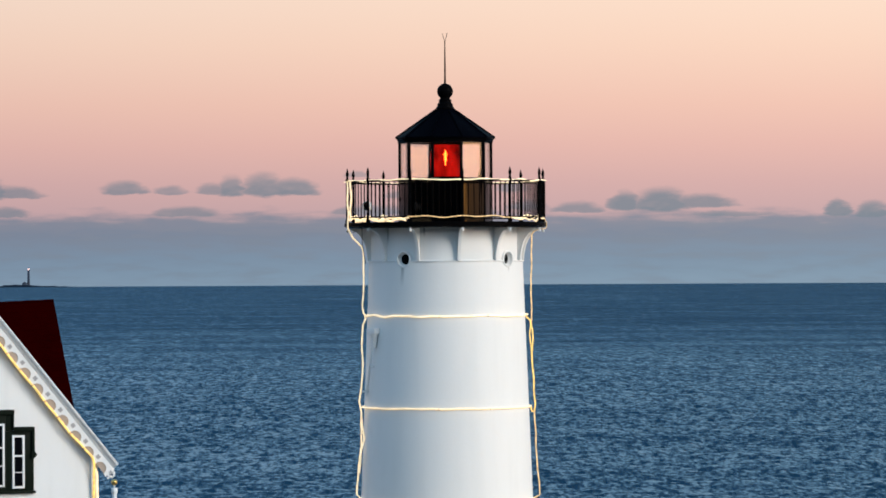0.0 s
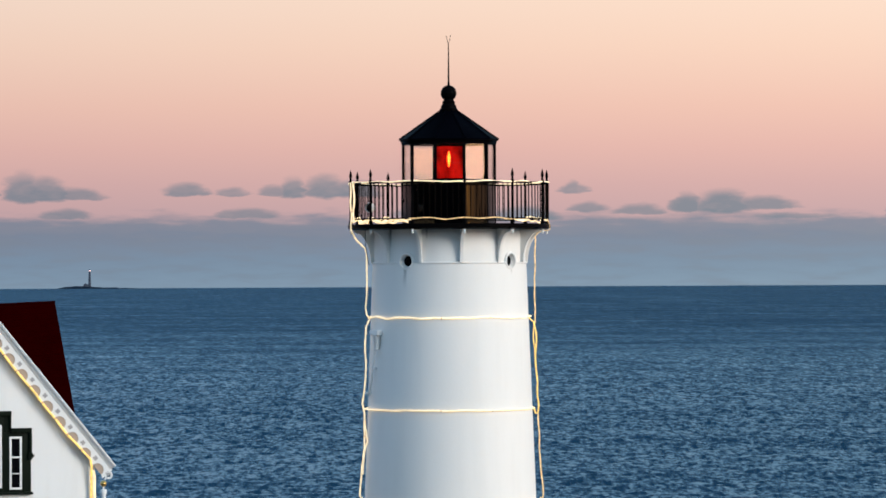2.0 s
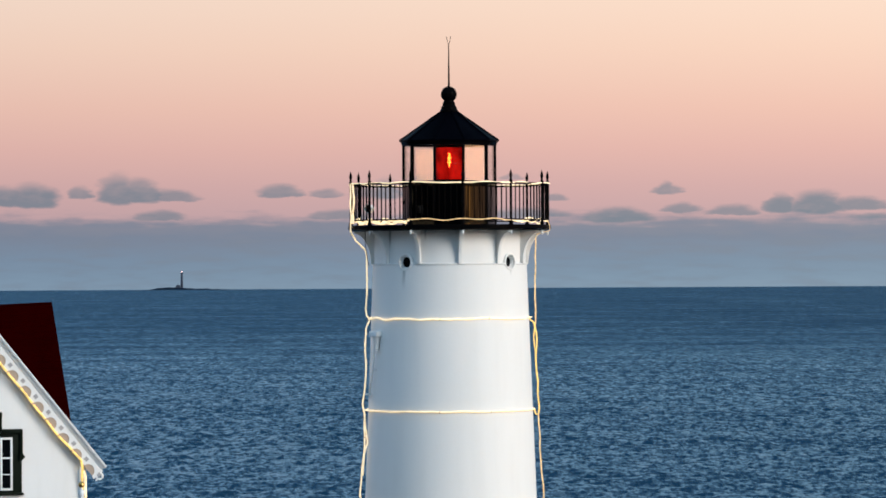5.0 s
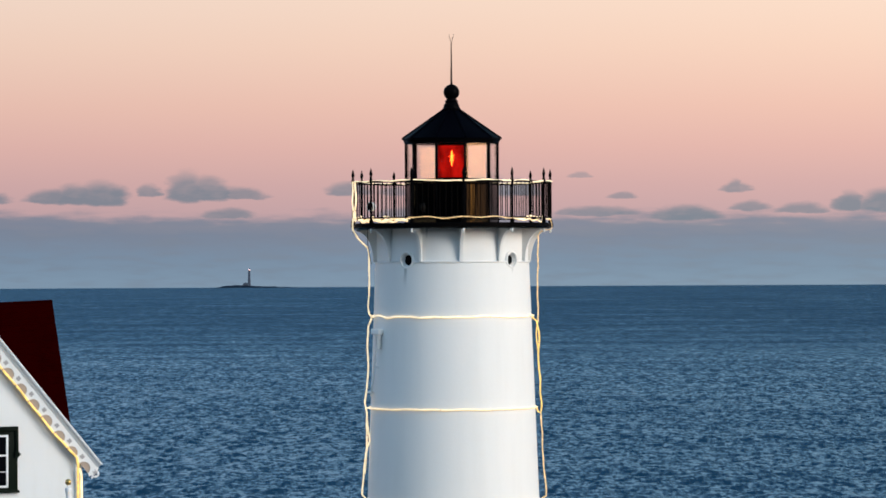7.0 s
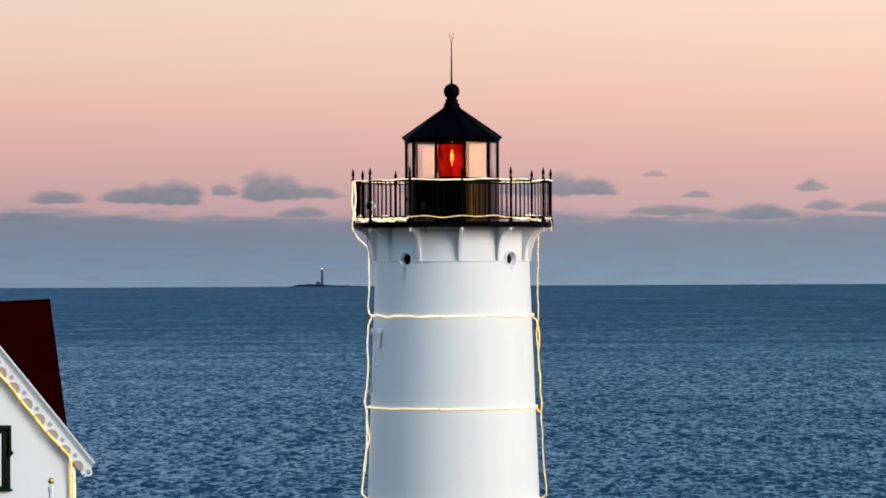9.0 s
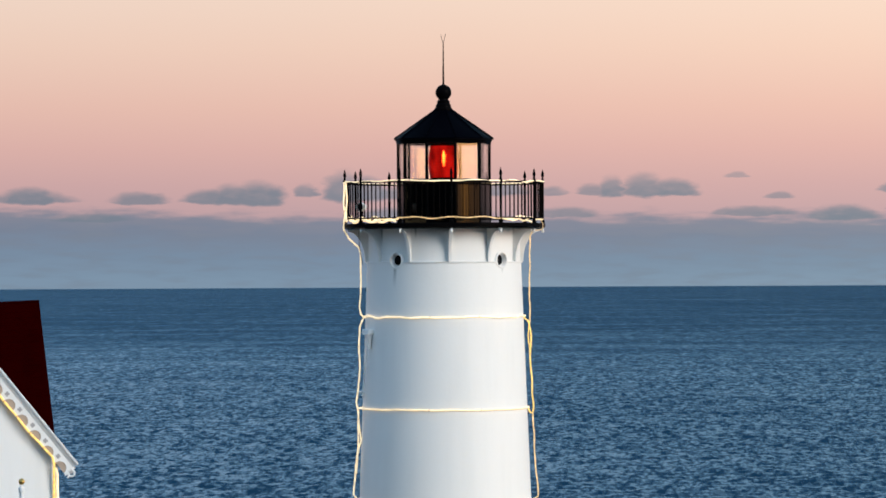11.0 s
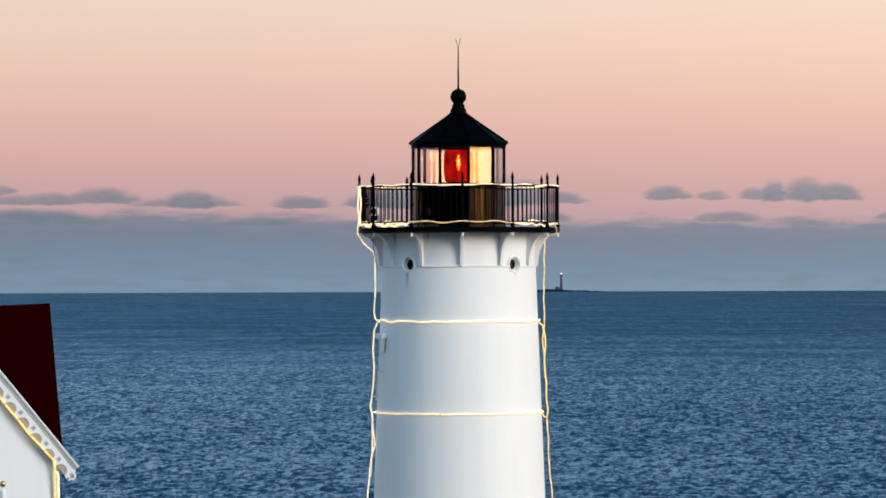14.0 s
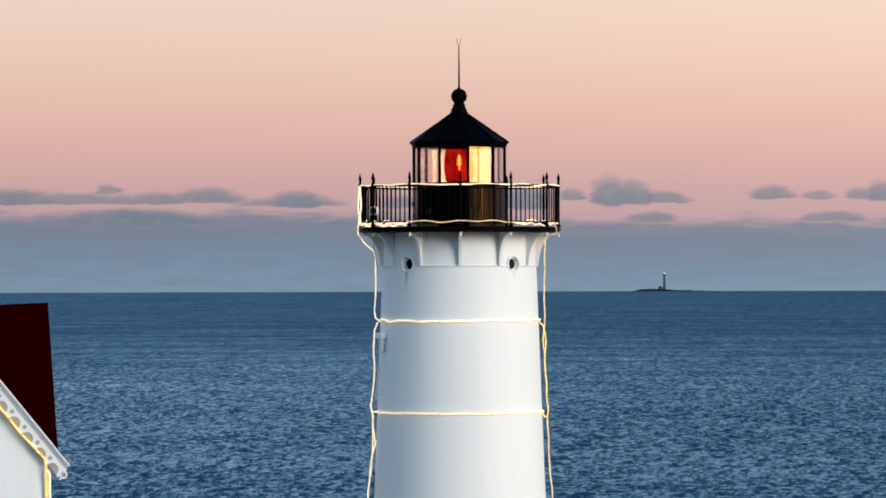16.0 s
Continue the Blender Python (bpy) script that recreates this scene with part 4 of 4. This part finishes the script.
CROSS = cross_mesh()
INSET = mesh_of("scallop_inset", plate([(0.14 * math.cos(math.pi * j / 10), 0.14 * math.sin(math.pi * j / 10)) for j in range(11)], 0.0, 0.012), TAN)
for side in (1, -1):
    fr = rake_frame(side)

    def raked(bm):
        bmesh.ops.transform(bm, matrix=fr, verts=bm.verts)
        return bm

    mould = bmesh.new()
    # an ogee that leans out to a square fillet along the roof edge
    ogee = [(0.12, -0.158), (0.143, -0.158), (0.147, -0.148), (0.16, -0.142), (0.172, -0.128), (0.18, -0.108), (0.192, -0.09),
            (0.208, -0.077), (0.212, -0.066), (0.226, -0.064), (0.234, -0.052), (0.236, -0.04), (0.244, -0.038), (0.244, -0.014), (0.238, -0.01), (0.12, -0.01)]
    ends = [[mould.verts.new((x, y, z)) for y, z in ogee] for x in (-0.02, RAKE_LEN + 0.03)]
    for k in range(len(ogee)):
        mould.faces.new((ends[0][k - 1], ends[0][k], ends[1][k], ends[1][k - 1]))
    for end in ends:
        mould.faces.new(end)
    part("crown_moulding", raked(mould), TRIM, house, "stepped white rake moulding")
    barge = part("bargeboard", raked(bargeboard()), TRIM, house, "white scalloped gingerbread bargeboard")
    part("soffit", raked(box(0, RAKE_LEN - 0.1, -0.02, 0.122, -0.16, -0.12, 0, None)), TAN, house)
    n = int((RAKE_LEN + 0.067) / SCALLOP)
    start = RAKE_LEN - 0.146 - (n - 1) * SCALLOP
    for i in range(n):
        part("scallop_inset", INSET, None, barge, "tan half-round inset", m=fr @ Matrix.Translation((start + i * SCALLOP, 0.135, -0.365)))
        part("piercing_shade", CROSS, None, barge, m=fr @ Matrix.Translation((start + (i + 0.5) * SCALLOP, 0.162, -0.24)))
    # round drop, pierced crosswise between four lobes, with a point below
    cx, cz, lean = RAKE_LEN + 0.1, -0.25, math.atan2(-1, PITCH)
    drop = tube([(cx + 0.068 * math.cos(q * math.pi / 12), 0.145, cz + 0.068 * math.sin(q * math.pi / 12)) for q in range(24)], 0.022, 8, True)
    for q in range(4):
        a = lean + math.pi / 2 * q
        bmesh.ops.create_icosphere(drop, subdivisions=2, radius=0.021, matrix=Matrix.Translation((cx + 0.052 * math.cos(a), 0.145, cz + 0.052 * math.sin(a))))
    px, pz = math.cos(lean - math.pi / 4 + 0.1), math.sin(lean - math.pi / 4 + 0.1)
    tube([(cx + 0.07 * px, 0.145, cz + 0.07 * pz), (cx + 0.1 * px, 0.145, cz + 0.1 * pz), (cx + 0.13 * px, 0.145, cz + 0.13 * pz)], 0.02, 8, False, drop)
    part("end_drop", raked(drop), TRIM, barge, "round pierced drop at the foot of the bargeboard")
for x0, x1 in ((WALL_X - 0.1, WALL_X + 0.045), (LEFT_X - 0.02, LEFT_X + 0.1)):
    part("corner_board", box(x0, x1, -0.045, 0.03, 0, eave, 0.006), TRIM, house)


# triple window under dark green hoods
def sash_window(x0, x1, z0, z1, sash, crossbars, name_label, upright=False):
    """A dark frame from x0 to x1 round a white sash: sash gives the sash's own sides and its gap below and above."""
    w = part("window", box(x0, x1, -0.05, 0.0, z0, z1, 0.006), GREEN, house, name_label)
    bm = bmesh.new()
    t = 0.045
    l, r, a, b = sash[0], sash[1], z0 + sash[2], z1 - sash[3]
    box(l, l + t, -0.075, -0.03, a, b, 0.004, bm)
    box(r - t, r, -0.075, -0.03, a, b, 0.004, bm)
    box(l + t, r - t, -0.074, -0.03, a, a + t, 0.004, bm)
    box(l + t, r - t, -0.074, -0.03, b - t, b, 0.004, bm)
    for c, h in crossbars:
        z = a + (b - a) * c
        box(l + t, r - t, -0.064 - 0.6 * h, -0.03, z - h, z + h, 0.003, bm)
    if upright:
        box((l + r) / 2 - 0.015, (l + r) / 2 + 0.015, -0.068, -0.03, a + t, b - t, 0.003, bm)
    part("sash", bm, TRIM, w, "white window sash")
    part("pane", box(l + 0.01, r - 0.01, -0.056, -0.052, a + 0.01, b - 0.01), DARK_GLASS, w, "dark window pane")
    return w


HOOD = 0.62  # half width of the tall middle hood
sash_window(APEX_X - 0.466, APEX_X + 0.466, 3.44, 5.03, (APEX_X - 0.42, APEX_X + 0.42, 0.085, 0.19), ((0.33, 0.011), (0.62, 0.017)), "dark green framed centre window with white sash", True)
for s in (1, -1):
    l, r = sorted((APEX_X + s * 0.582, APEX_X + s * 0.845))
    x0, x1 = sorted((APEX_X + s * 0.468, APEX_X + s * 1.045))
    sash_window(x0, x1, 3.44, 4.68, (l, r, 0.05, 0.085), ((0.3, 0.009), (0.61, 0.018)), "narrow dark green framed side window with white sash")
    e = APEX_X
    part("casing", box(e + s * 0.468, e + s * (HOOD - 0.02), -0.052, 0.0, 4.684, 5.03, 0.004), GREEN, house)
    for x0, x1, y, z0, z1 in ((0, HOOD, 0.12, 5.03, 5.13), (HOOD - 0.01, 1.055, 0.11, 4.68, 4.77), (1.0, 1.06, 0.10, 4.25, 4.68), (HOOD - 0.04, HOOD, 0.10, 4.77, 5.03)):
        part("hood_moulding", box(e + s * x0, e + s * x1, -y, 0.0, z0, z1, 0.008), GREEN, house, "stepped dark green window hood")
    ear = plate([(e + s * x, z) for x, z in ((0.99, 4.25), (1.065, 4.25), (1.078, 4.215), (1.105, 4.2), (1.105, 4.18), (1.08, 4.16), (1.04, 4.11), (0.99, 4.11))], -0.115, 0.0)
    part("hood_stop", ear, GREEN, house, "pointed dark green stop at the foot of the hood")
part("window_sill", box(APEX_X - 1.075, APEX_X + 1.075, -0.12, 0.0, 3.385, 3.44, 0.01), GREEN, house)

# rope light along the gable
FM = house.matrix_basis @ rake_frame(1)
gable_rope = [FM @ Vector((x, 0.185, z)) for x, z in ((0.3, -0.385), (1.0, -0.385), (2.0, -0.38), (3.0, -0.385), (RAKE_LEN - 0.65, -0.375), (RAKE_LEN - 0.42, -0.345))]
gable_rope += [house.matrix_basis @ Vector(q) for q in ((WALL_X - 0.055, -0.17, 3.95), (WALL_X - 0.055, -0.12, 3.7), (WALL_X - 0.055, -0.085, 3.3), (WALL_X - 0.05, -0.085, 0.4))]
ob = part("rope_light", tube(wavy(gable_rope, 0.02, seed=21.0), 0.024, 7), ROPE_GOLD)
tagged(ob, "golden rope light along the gable and house corner", "string light")
corner_rope = [house.matrix_basis @ Vector(q) for q in ((WALL_X - 0.03, -0.15, 3.86), (WALL_X + 0.02, -0.1, 3.75), (WALL_X + 0.03, -0.085, 3.3), (WALL_X + 0.025, -0.085, 0.4))]
ob2 = part("rope_light", tube(wavy(corner_rope, 0.012, seed=25.0), 0.022, 7), ROPE)
tagged(ob2, "bright warm rope light down the house corner", "string light")
CLIP = mesh_of("clip", lathe([(0.025, -0.012), (0.03, -0.012), (0.03, 0.012), (0.025, 0.012)], 10, closed=True), TAN)
for k in range(9):
    part("clip", CLIP, None, ob, "small brown clip", m=FM @ Matrix.Translation((0.32 + 0.43 * k, 0.185, -0.383)) @ Matrix.Rotation(math.pi / 2, 4, "Y"))

# ---- white pole with gilt ball ----
pole = thing("flagpole", "white pole with a gilt ball on top", "flagpole", pose(-7.43, -18.53, 0))
part("shaft", lathe([(0, 0), (0.09, 0), (0.09, 0.1), (0.06, 0.14), (0.048, 1.0), (0.044, 3.88), (0, 3.88)], 16), TRIM, pole)
part("truck", lathe([(0, 3.87), (0.056, 3.872), (0.06, 3.885), (0.06, 3.945), (0.05, 3.965), (0.016, 3.975), (0.016, 4.03), (0, 4.03)], 16), TRIM, pole)
part("ball", lathe([(0.06 * math.sin(math.pi * i / 12), 4.07 - 0.06 * math.cos(math.pi * i / 12)) for i in range(13)], 20), GOLD, pole, "gilt ball")

# ---- far island with its own light ----
FAR, FAR_AZ = 4800.0, -2.207
m_far = pose(FAR * math.sin(radians(FAR_AZ)), FAR * math.cos(radians(FAR_AZ)), SEA_Z, 0, 0, -FAR_AZ)
islet = bmesh.new()
prev = None
for i in range(61):
    x = -52 + 134 * i / 60
    h = 2.6 * math.exp(-((x + 12) / 16) ** 2) + 1.5 * math.exp(-((x + 28) / 8) ** 2) + 1.6 * math.exp(-((x - 18) / 32) ** 2)
    h += 0.7 * noise.noise(Vector((x * 0.15, 0, 5)))
    h = max(0.15, h) * min(1, (i + 0.5) / 3, (60.5 - i) / 3)
    row = [islet.verts.new((x, y, z)) for y, z in ((-14, -0.6), (-7, h * 0.7), (0, h), (8, h * 0.8), (16, -0.6))]
    if prev:
        for k in range(4):
            islet.faces.new((prev[k], prev[k + 1], row[k + 1], row[k]))
    prev = row
ob = part("far_islet", islet, FAR_ROCK, m=m_far)
tagged(ob, "low dark rock islet on the horizon", "island", kind="structure")
far = thing("far_lighthouse", "slender grey stone lighthouse on a far islet", "lighthouse", m_far)
part("tower", lathe([(0, 0), (1.9, 0), (1.7, 3), (1.35, 13), (1.2, 20.3), (0, 20.3)], 20), FAR_STONE, far)
part("gallery", lathe([(0, 20.3), (1.65, 20.3), (1.65, 20.7), (0, 20.7)], 16), FAR_STONE, far)
part("lantern", lathe([(0, 20.7), (0.9, 20.7), (0.9, 22.6), (0, 23.6)], 12), FAR_STONE, far)
part("lamp", lathe([(0.0, 21.2), (0.95, 21.3), (0.95, 22.3), (0, 22.4)], 12), FAR_LAMP, far, "lit pinkish lamp")
shed = part("dwelling", box(-7.5, -2.0, -3, 3, 1.5, 5.0, 0.05), FAR_STONE, far, "low stone dwelling")
part("roof", plate([(-7.8, 5.0), (-1.8, 5.0), (-4.8, 6.6)], -3.2, 3.2), FAR_STONE, shed)
